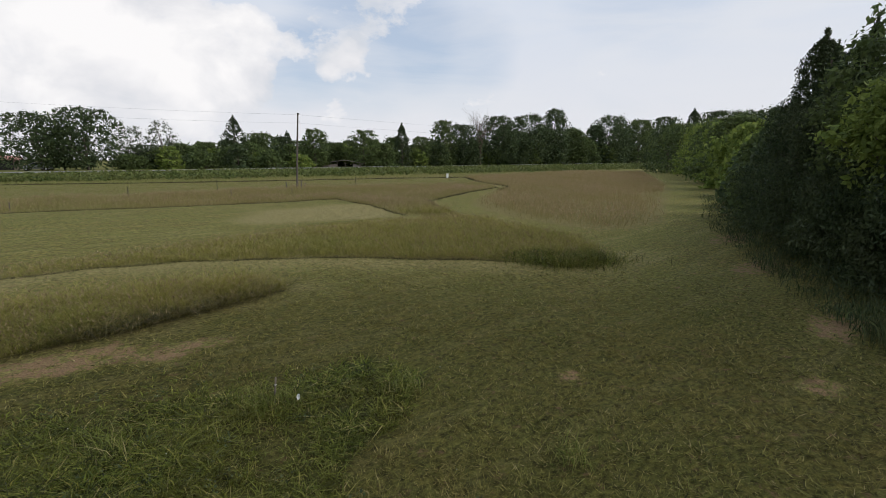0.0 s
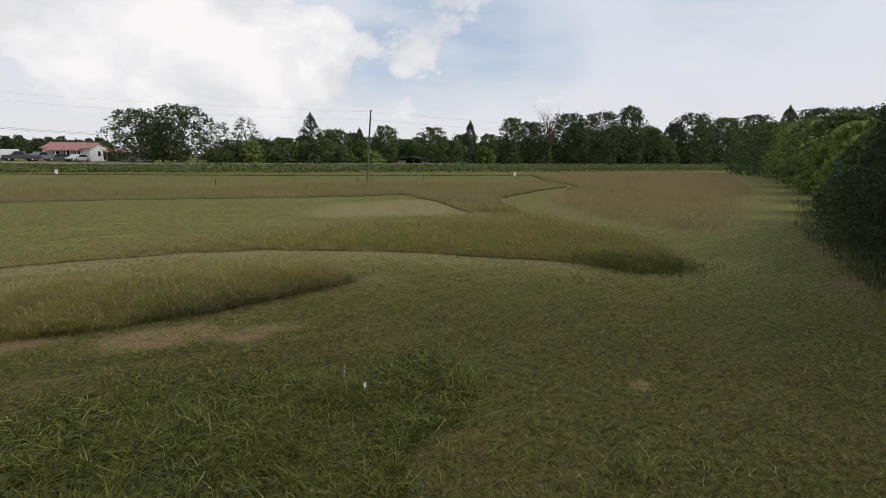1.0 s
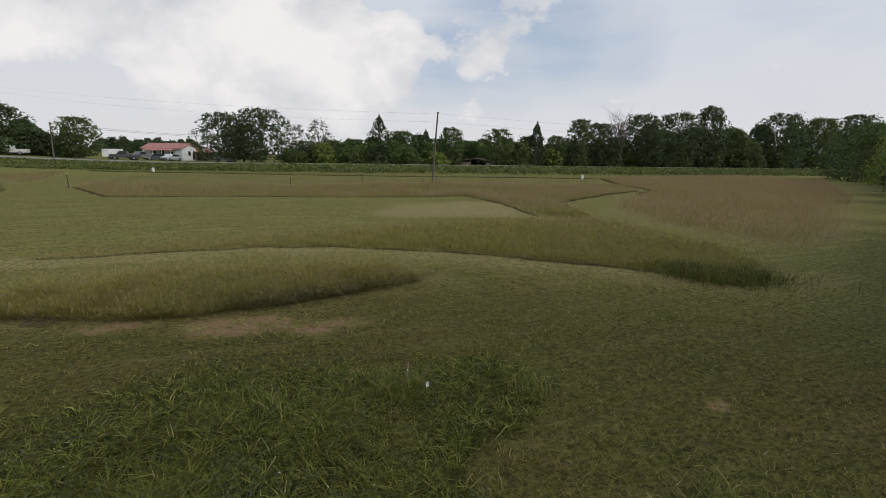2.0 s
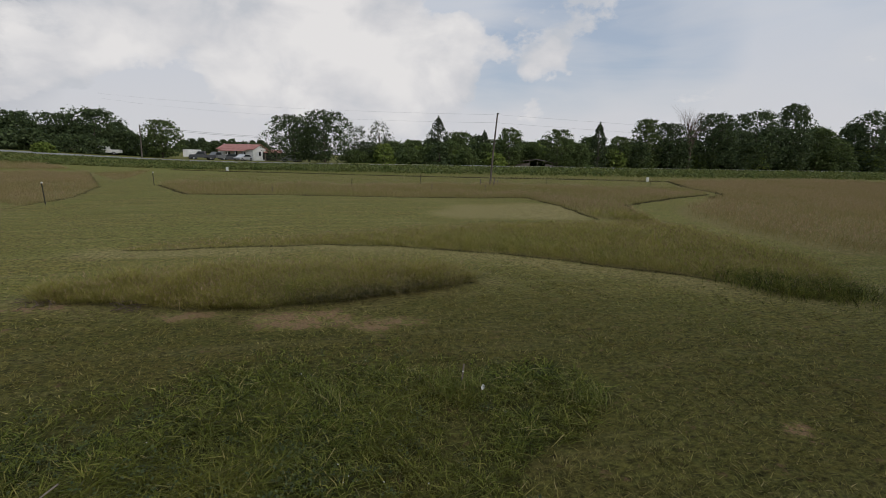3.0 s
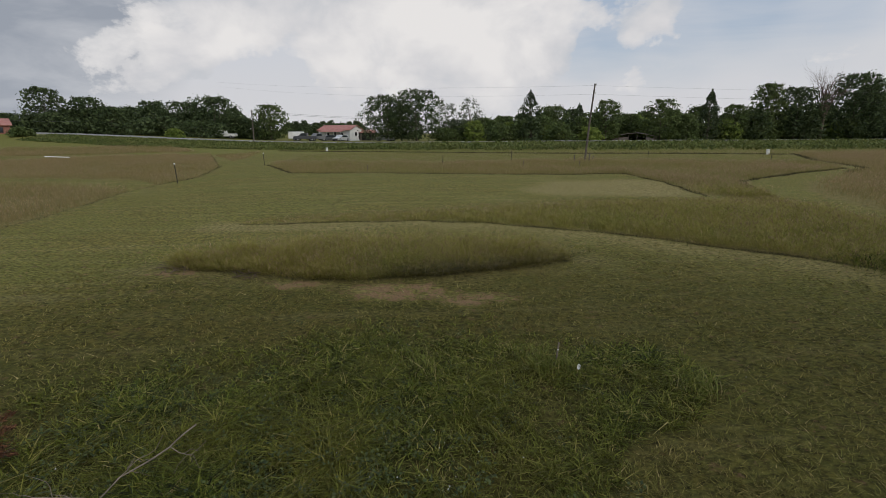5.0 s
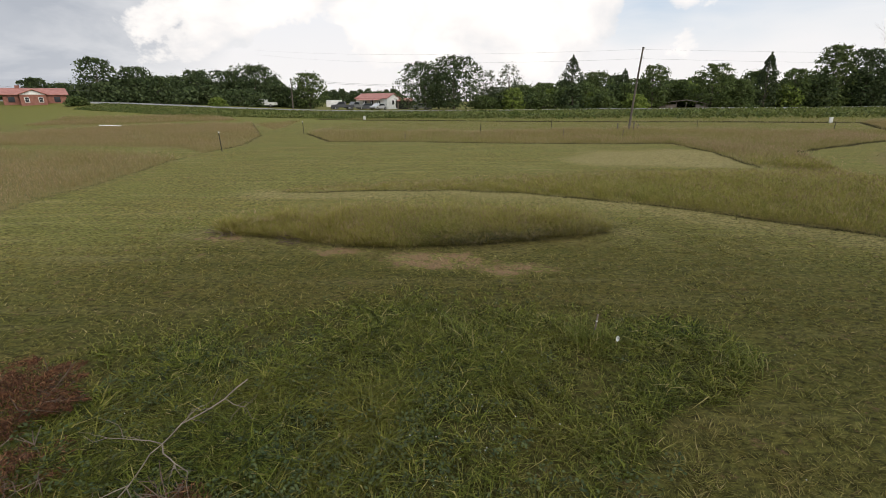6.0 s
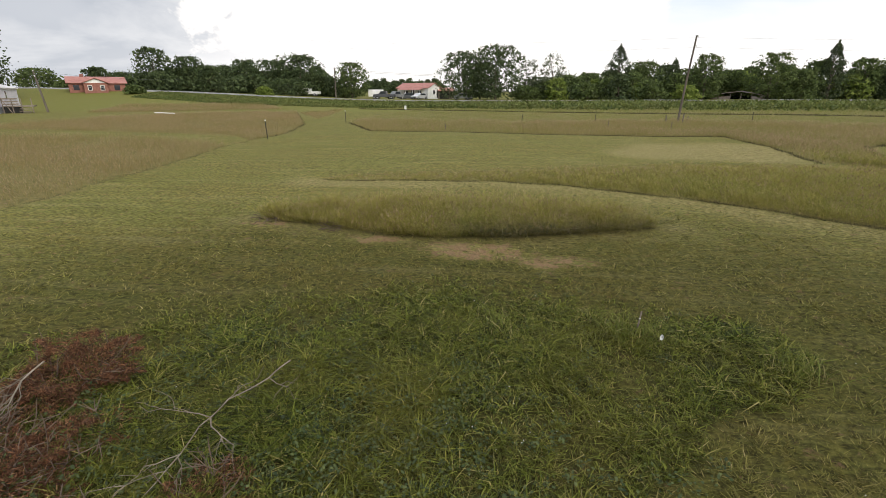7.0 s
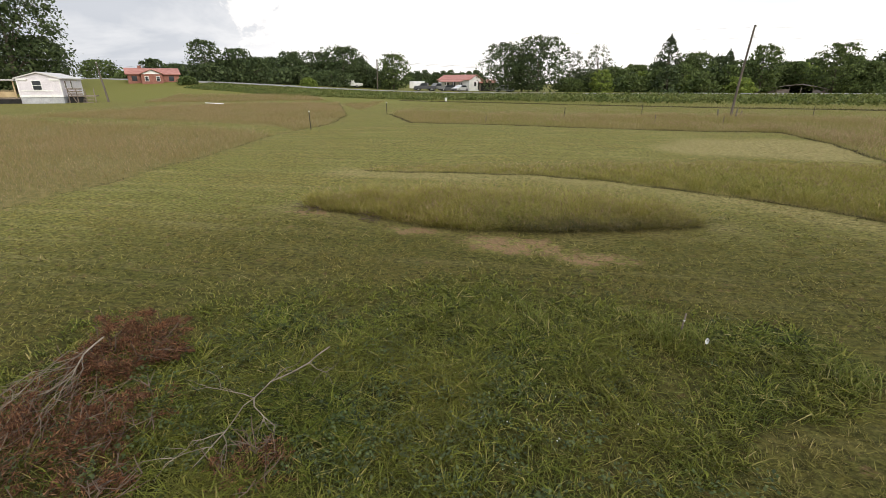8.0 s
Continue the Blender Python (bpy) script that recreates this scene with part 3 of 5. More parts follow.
def lush_grass():
    rng = np.random.default_rng(4)
    x, y = scatter(rng, LUSH_AREA, 560000)
    tuft = wobble(x, y, 0.10, 2.0) + 0.7 * wobble(x, y, 0.35, 4.0)
    r = np.hypot(x, y)
    keep = (lush_at(x, y) > rng.uniform(0, 0.9, len(x))) & (tuft > rng.uniform(-0.75, 0.7, len(x))) & (y > -1.2) & (rng.random(len(x)) < np.where(y < 0.2, 0.4, 1.0))
    x, y, tuft, r = x[keep], y[keep], tuft[keep], r[keep]
    h = rng.uniform(0.05, 0.145, len(x)) * (1 + 0.4 * tuft) * (0.45 + 0.55 * lush_at(x, y))
    w = rng.uniform(0.006, 0.012, len(x)) * np.clip(r / 4, 0.9, 1.5)
    v, t, _ = blades(rng, x, y, h, w, 1.3, 1.0)
    stuff("uncut_lawn_grass", [(v, t, 0)], [LUSH], "dark green ankle-high uncut grass in tussocks", "grass")


def arching_grass():
    """Longer blades that arch over among the uncut lawn grass."""
    rng = np.random.default_rng(14)
    x, y = scatter(rng, LUSH_AREA, 42000)
    keep = (lush_at(x, y) > rng.uniform(0.2, 1.0, len(x))) & (wobble(x, y, 0.3, 8.0) > rng.uniform(-1, 0.8, len(x))) & (np.hypot(x, y) > 1.3)
    x, y = x[keep], y[keep]
    n = len(x)
    l, w = rng.uniform(0.12, 0.26, n), rng.uniform(0.003, 0.006, n)
    a = rng.uniform(0, 2 * np.pi, n)
    out = np.stack([np.cos(a), np.sin(a), np.zeros(n)], 1)
    side = np.stack([-np.sin(a), np.cos(a), np.zeros(n)], 1)
    root = np.stack([x, y, land(x, y)], 1)
    th0, curl = rng.uniform(0.9, 1.5, n), rng.uniform(1.4, 3.2, n)
    rows, p = [], root
    for k in range(5):
        wk = (w * (1 - 0.22 * k))[:, None] / 2
        rows += [p - side * wk, p + side * wk]
        th = th0 - curl * (k + 0.5) / 5
        p = p + (out * np.cos(th)[:, None] + np.array([[0, 0, 1.0]]) * np.sin(th)[:, None]) * (l / 5)[:, None]
        p[:, 2] = np.maximum(p[:, 2], root[:, 2] + 0.01)
    V = np.stack([*rows, p], 1).reshape(-1, 3)
    b = (np.arange(n) * 11)[:, None]
    T = []
    for k in range(4):
        T += [b + [2 * k, 2 * k + 1, 2 * k + 3], b + [2 * k, 2 * k + 3, 2 * k + 2]]
    T.append(b + [8, 9, 10])
    stuff("arching_grass", [(V, np.concatenate(T, 1).reshape(-1, 3), 0)], [ARCH], "long arching light green grass blades", "grass")


def meadow(name, poly, count, height, width, head, head_len, seed, near, share, label, span=None, split=(0, 1e9), grass=None):
    rng = np.random.default_rng(seed)
    x, y = scatter(rng, span or poly, count)
    h0 = tall_at(x, y)
    off = np.hypot(x, y) + rng.uniform(-2, 2, count)
    keep = (h0 > 0) & inside(poly, x, y) & (off >= split[0]) & (off < split[1])
    clump = wobble(x, y, 0.35 if near else 1.8, seed)
    keep &= clump > rng.uniform(-1.6, 0.6, len(x))
    if name == "tall_grass_band":    # thinning out into the far lawn
        keep &= smooth(-0.5, 3.0, edge_distance(BAND_BACK, x, y)) > rng.uniform(0, 1, count)
    if poly is EAST:                 # this stand thins out towards its edges
        keep &= smooth(-0.6, 2.2, edge_distance(poly, x, y) + 3 * smooth(32, 38, y)) > rng.uniform(0, 1, count)
    x, y, h0, clump = x[keep], y[keep], h0[keep], clump[keep]
    n = len(x)
    r = np.hypot(x, y)
    edge = 0.8 + 0.2 * smooth(0, 0.5, edge_distance(poly, x, y))
    h = h0 * height * rng.uniform(0.35, 1.2, n) * (1 + (0.42 if near else 0.22) * clump) * edge
    w = rng.uniform(0.6, 1.2, n) * width * np.clip(r / 9, 1, 2.2)
    v, t, tip = blades(rng, x, y, h, w * 1.25, 1.25, 0.7) if near else spikes(rng, x, y, h, w, 0.45)
    pick = rng.random(n) < share * (0.6 + 0.5 * wobble(x, y, 4.5, seed + 1)) * (0.4 + 1.6 * (1 - smooth(1.0, 6.0, edge_distance(poly, x, y))) * (y < 40) + 0.9 * smooth(-14, -4, x) if split[0] else 1.0)
    hv, ht = heads(rng, tip[pick], rng.uniform(0.7, 1.3, pick.sum()) * head_len, w[pick] * head)
    stuff(name, [(v, t, 0), (hv, ht, 1)], [grass or (MEADOW if near else FAR_MEADOW), SEED if near else FAR_SEED], label, "grass")


lawn_grass()
lush_grass()
arching_grass()
meadow("tall_grass_island", ISLE, 140000, 1.0, 0.0055, 2.0, 0.055, 5, True, 0.42, "lens-shaped patch of knee-high seeding grass beside bare soil", grass=GREEN_MEADOW)
meadow("tall_grass_band", BAND, 330000, 1.0, 0.006, 1.9, 0.06, 6, True, 0.34, "curved band of uncut seeding grass along the mown swath", [(-12.3, 6.5), (4.6, 24)], (0, 22), GREEN_MEADOW)
meadow("far_meadow", BAND, 330000, 1.0, 0.010, 1.4, 0.10, 7, False, 0.26, "tawny uncut meadow grass round the utility pole", None, (22, 1e9), FAR_GREEN)
meadow("east_meadow", EAST, 270000, 1.0, 0.009, 1.6, 0.10, 8, False, 0.7, "pinkish seeding meadow grass beside the hedgerow")
meadow("west_meadow", WEST, 290000, 1.0, 0.0062, 1.5, 0.09, 9, False, 0.8, "russet seeding meadow grass on the rising field")
meadow("upper_meadow", UPPER, 50000, 1.0, 0.016, 1.3, 0.12, 12, False, 0.7, "tawny uncut grass near the houses")
meadow("wedge_meadow", WEDGE, 20000, 1.0, 0.012, 1.3, 0.12, 10, False, 0.4, "small wedge of uncut grass between mown paths")
meadow("low_hay", HAY, 110000, 1.0, 0.020, 1.2, 0.06, 19, False, 0.12, "low green hay grass between the tawny stand and the road", grass=VERGE_GRASS)
meadow("verge_strip", STRIP, 60000, 1.0, 0.022, 1.2, 0.10, 13, False, 0.1, "strip of pale uncut grass below the roadside weeds", grass=VERGE_GRASS)


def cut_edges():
    """Dark matted stalks that draw the shadow line where the mower has left a clean edge to the uncut grass."""
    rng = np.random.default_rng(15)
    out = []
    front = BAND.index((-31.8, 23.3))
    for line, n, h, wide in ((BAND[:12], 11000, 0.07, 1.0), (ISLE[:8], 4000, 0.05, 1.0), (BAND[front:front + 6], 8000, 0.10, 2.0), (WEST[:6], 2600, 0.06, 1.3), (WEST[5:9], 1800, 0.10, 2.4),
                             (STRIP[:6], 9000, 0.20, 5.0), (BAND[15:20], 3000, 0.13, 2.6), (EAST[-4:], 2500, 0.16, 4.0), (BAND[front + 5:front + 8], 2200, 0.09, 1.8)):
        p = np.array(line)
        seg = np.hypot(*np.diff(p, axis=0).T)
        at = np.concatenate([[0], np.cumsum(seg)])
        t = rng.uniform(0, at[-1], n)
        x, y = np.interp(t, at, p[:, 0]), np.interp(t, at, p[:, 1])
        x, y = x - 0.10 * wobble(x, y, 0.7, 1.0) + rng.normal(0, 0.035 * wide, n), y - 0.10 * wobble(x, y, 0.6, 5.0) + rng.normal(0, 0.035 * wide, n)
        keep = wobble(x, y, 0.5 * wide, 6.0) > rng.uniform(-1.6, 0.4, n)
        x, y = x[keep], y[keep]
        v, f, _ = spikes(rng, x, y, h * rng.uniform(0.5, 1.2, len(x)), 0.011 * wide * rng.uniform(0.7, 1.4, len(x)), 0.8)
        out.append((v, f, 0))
    stuff("edge_shade_grass", out, [SHADE_THATCH], "dark matted stalks standing in for the shadow line along the mown edges", "grass")


def lodged_grass():
    """Flattened brown-green stalks at the thick end of the grass island."""
    rng = np.random.default_rng(16)
    n = 6500
    t = rng.beta(1.6, 1.6, n)
    p = np.array([(-5.2, 5.6), (-4.4, 6.4), (-3.6, 7.4), (-2.8, 8.6)])
    k = np.linspace(0, 1, 4)
    x, y = np.interp(t, k, p[:, 0]) - rng.uniform(-0.05, 0.5, n) * 0.7, np.interp(t, k, p[:, 1]) + rng.uniform(-0.05, 0.5, n) * 0.7
    w = rng.uniform(0.004, 0.008, n)
    h = rng.uniform(0.10, 0.26, n)
    v, f, _ = blades(rng, x, y, h * 1.15, w, 1.9, 0.9)
    stuff("lodged_grass", [(v, f, 0)], [LODGED], "lodged brown and olive stalks at the island's edge", "grass")


def broad_weeds():
    """Small broad-leaved weeds among the long grass and the dead brush."""
    rng = np.random.default_rng(17)
    plants = 620
    px = np.concatenate([rng.normal(-2.1, 1.0, 330), rng.normal(-3.9, 0.55, 240), rng.uniform(-5.5, -0.8, 50)])
    py = np.concatenate([rng.normal(1.6, 0.6, 330), rng.normal(0.15, 0.5, 240), rng.uniform(0.5, 5.0, 50)])
    per = 16
    i = np.repeat(np.arange(plants), per)
    n = len(i)
    top = rng.uniform(0.06, 0.17, plants)[i]
    P = np.stack([px[i] + rng.normal(0, 0.035, n), py[i] + rng.normal(0, 0.035, n), np.zeros(n)], 1)
    P[:, 2] = land(P[:, 0], P[:, 1]) + top * rng.uniform(0.3, 1.0, n)
    a = rng.uniform(0, 2 * np.pi, n)
    out = np.stack([np.cos(a), np.sin(a), rng.normal(0.15, 0.35, n)], 1)
    side = np.cross(out, np.stack([rng.normal(0, 0.3, n), rng.normal(0, 0.3, n), np.ones(n)], 1))
    l = rng.uniform(0.014, 0.034, n)[:, None]
    V = np.stack([P, P + out * l * 0.5 + side * l * 0.32, P + out * l, P + out * l * 0.5 - side * l * 0.32], 1).reshape(-1, 3)
    stuff("broad_weeds", [(V, np.arange(4 * n).reshape(-1, 4), 0)], [WEED_LEAF], "small dark broad-leaved weeds in the long grass", "weeds")


def end_clump():
    """A rank green clump at the end of the uncut band."""
    rng = np.random.default_rng(18)
    n = 9000
    x, y = rng.normal(3.1, 0.55, n), rng.normal(10.9, 0.42, n)
    h = rng.uniform(0.12, 0.34, n) * (1 + 0.4 * wobble(x, y, 0.3, 2.0))
    v, f, _ = blades(rng, x, y, h, rng.uniform(0.006, 0.012, n), 1.0, 0.8)
    stuff("rank_grass", [(v, f, 0)], [LUSH], "rank green grass clump beside the mown path", "grass")


def stake_clump():
    """Taller pale blades left standing round the survey stake, and a few loose tufts."""
    rng = np.random.default_rng(20)
    x = np.concatenate([rng.normal(-1.6, 0.16, 260), rng.normal(-0.25, 0.12, 140), rng.normal(1.15, 0.10, 90), rng.normal(-2.6, 0.2, 160)])
    y = np.concatenate([rng.normal(4.2, 0.10, 260), rng.normal(4.55, 0.10, 140), rng.normal(3.3, 0.10, 90), rng.normal(3.5, 0.14, 160)])
    v, f, _ = blades(rng, x, y, rng.uniform(0.12, 0.28, len(x)), rng.uniform(0.006, 0.011, len(x)), 0.8, 0.6)
    stuff("tall_tufts", [(v, f, 0)], [ARCH], "pale tall tufts standing round the survey stake", "grass")


stake_clump()
cut_edges()
lodged_grass()
broad_weeds()
end_clump()


def roadside_weeds():
    rng = np.random.default_rng(11)
    n = 75000
    s = rng.uniform(-62, 170, n)
    q0 = np.interp(s, (-62, -12, 11, 32, 74, 170), (82, 72, 65, 61.5, 57, 57))
    q = q0 + (90.5 - q0) * rng.random(n) ** 1.2
    x, y = s * 0.788 - q * 0.616, s * 0.616 + q * 0.788
    clump = wobble(x, y, 1.3, 3.0) + 0.7 * wobble(x, y, 5.0, 1.0)
    h = 0.75 * (1 + 0.45 * clump) * (0.35 + 0.65 * smooth(-30, 20, s)) * (1 - 0.72 * smooth(76, 88.5, q))
    P = np.stack([x, y, land(x, y) + np.maximum(h, 0.08) * rng.uniform(0.05, 1, n) ** 0.7], 1)
    a = rng.normal(0, 1, (n, 3)) + [0, 0, 0.5]
    a /= np.linalg.norm(a, axis=1)[:, None]
    b = np.cross(a, rng.normal(0, 1, (n, 3)))
    b /= np.linalg.norm(b, axis=1)[:, None]
    l = rng.uniform(0.10, 0.26, n)[:, None]
    V = np.stack([P - a * l, P + b * l * 0.55, P + a * l, P - b * l * 0.55], 1).reshape(-1, 3)
    stuff("roadside_weeds", [(V, np.arange(4 * n).reshape(-1, 4), 0)], [WEEDS], "waist-high leafy green weeds along the road bank", "weeds")


roadside_weeds()


# ---- road ----
def build_road():
    s = np.linspace(-420, 620, 400)

    def strip(q0, q1, lift):
        V = []
        for q in (q0, q1):
            x, y = s * 0.788 - q * 0.616, s * 0.616 + q * 0.788
            V.append(np.stack([x, y, land(x, y) * 0 + np.maximum(land(s * 0.788 - 95 * 0.616, s * 0.616 + 95 * 0.788), 0) + lift], 1))
        k = len(s)
        i = np.arange(k - 1)
        return np.concatenate(V), np.stack([i, i + 1, k + i + 1, k + i], 1)

    top, f = strip(91.6, 98.4, 0.10)
    low, _ = strip(91.2, 98.8, -0.25)
    k = len(s)
    i = np.arange(k - 1)
    V = np.concatenate([top, low])
    F = np.concatenate([f, np.stack([i, 2 * k + i, 2 * k + i + 1, i + 1], 1), np.stack([k + i, k + i + 1, 3 * k + i + 1, 3 * k + i], 1)])
    road = tagged(new("road", mesh_of("road", V, F, [ASPHALT])), "straight grey asphalt country road on a low bank", "road", kind="structure")
    for q in (91.95, 97.95):
        v, f = strip(q - 0.06, q + 0.06, 0.106)
        mesh_part("edge_line", mesh_of("edge_line", v, f, [ROAD_PAINT]), road, "worn white edge line")
    v, f = strip(94.9, 95.1, 0.106)
    mesh_part("centre_line", mesh_of("centre_line", v, f, [ROAD_PAINT]), road, "worn centre line")


build_road()


# ---- trees ----
def profile(shape, u):
    if shape == "cedar":
        return np.clip(1.02 - u, 0, 1) ** 0.85 * np.clip(u * 9, 0, 1) ** 0.5 * (1 + 0.13 * np.sin(u * 23))
    if shape == "shrub":
        return np.sqrt(np.clip(1 - (1.15 * u - 0.15) ** 2, 0, 1))
    if shape == "spread":
        return np.sqrt(np.clip(1 - (1.7 * u - 0.72) ** 2, 0.02, 1))
    return np.sqrt(np.clip(1 - (1.55 * u - 0.58) ** 2, 0.03, 1)) ** 0.8


def tree(name, at, height, width, shape, mat, label, seed, leaf=0.34, leaves=5000, start=0.12, clumps=60, open_crown=0.0, group="", lean=0.0, bark=None):
    """A tree at a place on the ground: tapered trunk with limbs that reach into a crown of leaf clumps."""
    rng = np.random.default_rng(seed)
    root = thing(name, pose(at[0], at[1], float(land(at[0], at[1])) - 0.05), label, "bush" if shape == "shrub" else "tree", group)
    z0, top = height * start, height
    u = rng.beta(1.0, 1.1, clumps) if shape != "cedar" else rng.beta(1.0, 1.5, clumps)
    az = rng.uniform(0, 2 * np.pi, clumps)
    lobes = 1 + 0.22 * np.sin(az * 2 + seed) + 0.14 * np.sin(az * 5 + 2 * seed) + rng.normal(0, 0.10, clumps)
    rad = profile(shape, u) * width / 2 * lobes * np.sqrt(rng.uniform(0.2, 1.0, clumps)) * 0.86
    C = np.stack([rad * np.cos(az) + lean * u * height, rad * np.sin(az), z0 + u * (top - z0)], 1)
    size = width * (0.14 if shape != "cedar" else 0.12) * rng.uniform(0.5, 1.35, clumps) * (1 - 0.72 * u * (shape == "cedar")) * (60 / clumps) ** 0.4
    C[:, 2] = np.minimum(C[:, 2], top - size * 0.4)
    which = rng.integers(0, clumps, leaves)
    d = rng.normal(0, 1, (leaves, 3))
    d /= np.linalg.norm(d, axis=1)[:, None]
    q = rng.uniform(0.2, 1.0 + 0.3 * (rng.random(leaves) < 0.12), leaves)
    P = C[which] + d * (size[which] * q)[:, None] * [1.15, 1.15, 0.8 if shape != "cedar" else 1.1]
    k = int(leaves * (0.16 if mat is LEAF_GREY else 0.5))          # the rest of the leaves fill the crown between the clumps
    uf, af = rng.uniform(0, 0.97, k), rng.uniform(0, 2 * np.pi, k)
    lob = 1 + 0.22 * np.sin(af * 2 + seed) + 0.14 * np.sin(af * 5 + 2 * seed) + 0.10 * np.sin(uf * 17 + af * 3 + seed)
    rf = profile(shape, uf) * width / 2 * lob * np.sqrt(rng.uniform(0.45 if mat is CEDAR else 0.02, 1.0, k)) * 0.93
    P[:k] = np.stack([rf * np.cos(af) + lean * uf * height, rf * np.sin(af), z0 + uf * (top - z0)], 1)
    if shape == "cedar":             # the thin leader
        j = leaves // 40
        t = rng.uniform(0.80, 1.03, j)
        P[:j] = np.stack([rng.normal(0, 0.03, j) * width * (1.1 - t) * 3, rng.normal(0, 0.03, j) * width * (1.1 - t) * 3, z0 + t * (top - z0)], 1)
    P[:, 2] = np.maximum(P[:, 2], 0.05)
    nrm = d * 0.7 + rng.normal(0, 0.6, (leaves, 3)) + [0, 0, 0.35]
    nrm /= np.linalg.norm(nrm, axis=1)[:, None]
    a = np.cross(nrm, rng.normal(0, 1, (leaves, 3)))
    a /= np.linalg.norm(a, axis=1)[:, None]
    wide = 0.34
    if mat is CEDAR:                 # feathery sprays that point up and out
        a = d * 0.6 + rng.normal(0, 0.45, (leaves, 3)) + [0, 0, 0.55]
        a /= np.linalg.norm(a, axis=1)[:, None]
        nrm = np.cross(a, rng.normal(0, 1, (leaves, 3)))
        nrm /= np.linalg.norm(nrm, axis=1)[:, None]
        wide = 0.19
    b = np.cross(nrm, a)
    big = np.clip(2.1 - 1.3 * q, 0.7, 1.8) if mat is not CEDAR else np.clip(1.9 - 1.1 * q, 0.6, 1.4)
    s = (leaf * rng.uniform(0.55, 1.15, leaves) * big)[:, None]
    fold = nrm * s * 0.12
    V = np.stack([P - a * s * 0.62, P - b * s * wide + fold, P + a * s * 0.62, P + b * s * wide + fold], 1).reshape(-1, 3)
    F = np.arange(4 * leaves).reshape(-1, 4)
    mesh_part("crown", mesh_of("crown", V, F, [mat]), root)
    r0 = max(0.035, height * 0.017)
    stem_top = z0 + (top - z0) * (0.9 if shape == "cedar" else 0.72)
    bendx, bendy = rng.normal(0, 0.02, 2) * height
    stem = [(bendx * t * t + lean * t * stem_top, bendy * t * t, stem_top * t, r0 * (1.15 - t) + 0.012) for t in np.linspace(0, 1, 7)]
    paths = [stem]
    for i in rng.permutation(clumps)[: min(clumps, 16)]:
        e = C[i]
        t = np.clip((e[2] / stem_top) * rng.uniform(0.35, 0.75), 0.08, 0.95)
        b0 = np.array([bendx * t * t + lean * t * stem_top, bendy * t * t, stem_top * t])
        m = (b0 + e) / 2 + [0, 0, 0.06 * height * rng.uniform(-0.3, 1)]
        r = r0 * (1.1 - t) * 0.45 + 0.008
        paths.append([(*b0, r), (*m, r * 0.65), (*e, r * 0.25)])
    tv, tf = tubes(paths, 6)
    mesh_part("trunk", mesh_of("trunk", tv, tf, [bark or BARK], flat=False), root)
    return root


def spot(az, d):
    return (-math.sin(radians(az)) * d, math.cos(radians(az)) * d)


def crown_height(az, d, el):
    x, y = spot(az, d)
    return 2.4 + d * math.tan(radians(el)) - float(land(x, y))


def beyond_road(az, d):
    """At least so far that the place lies behind the road."""
    return max(d, min(104 / math.cos(radians(38 - az)), 235)) if az < 55 else d


KINDS = {"oak": ("deciduous_tree", "round", LEAF_DARK, "dark green broad-crowned tree across the road"),
         "tree": ("deciduous_tree", "round", LEAF_MID, "green leafy tree in the roadside tree line"),
         "locust": ("locust_tree", "spread", LEAF_GREY, "open-crowned grey-green tree showing sky between its limbs"),
         "cedar": ("cedar_tree", "cedar", CEDAR, "dark pointed cedar tree behind the road"),
         "brush": ("brush", "shrub", LEAF_MID, "tangled green brush under the tree line"),
         "pale": ("bush", "shrub", LEAF_LIGHT, "light green leafy bush in the hedgerow")}
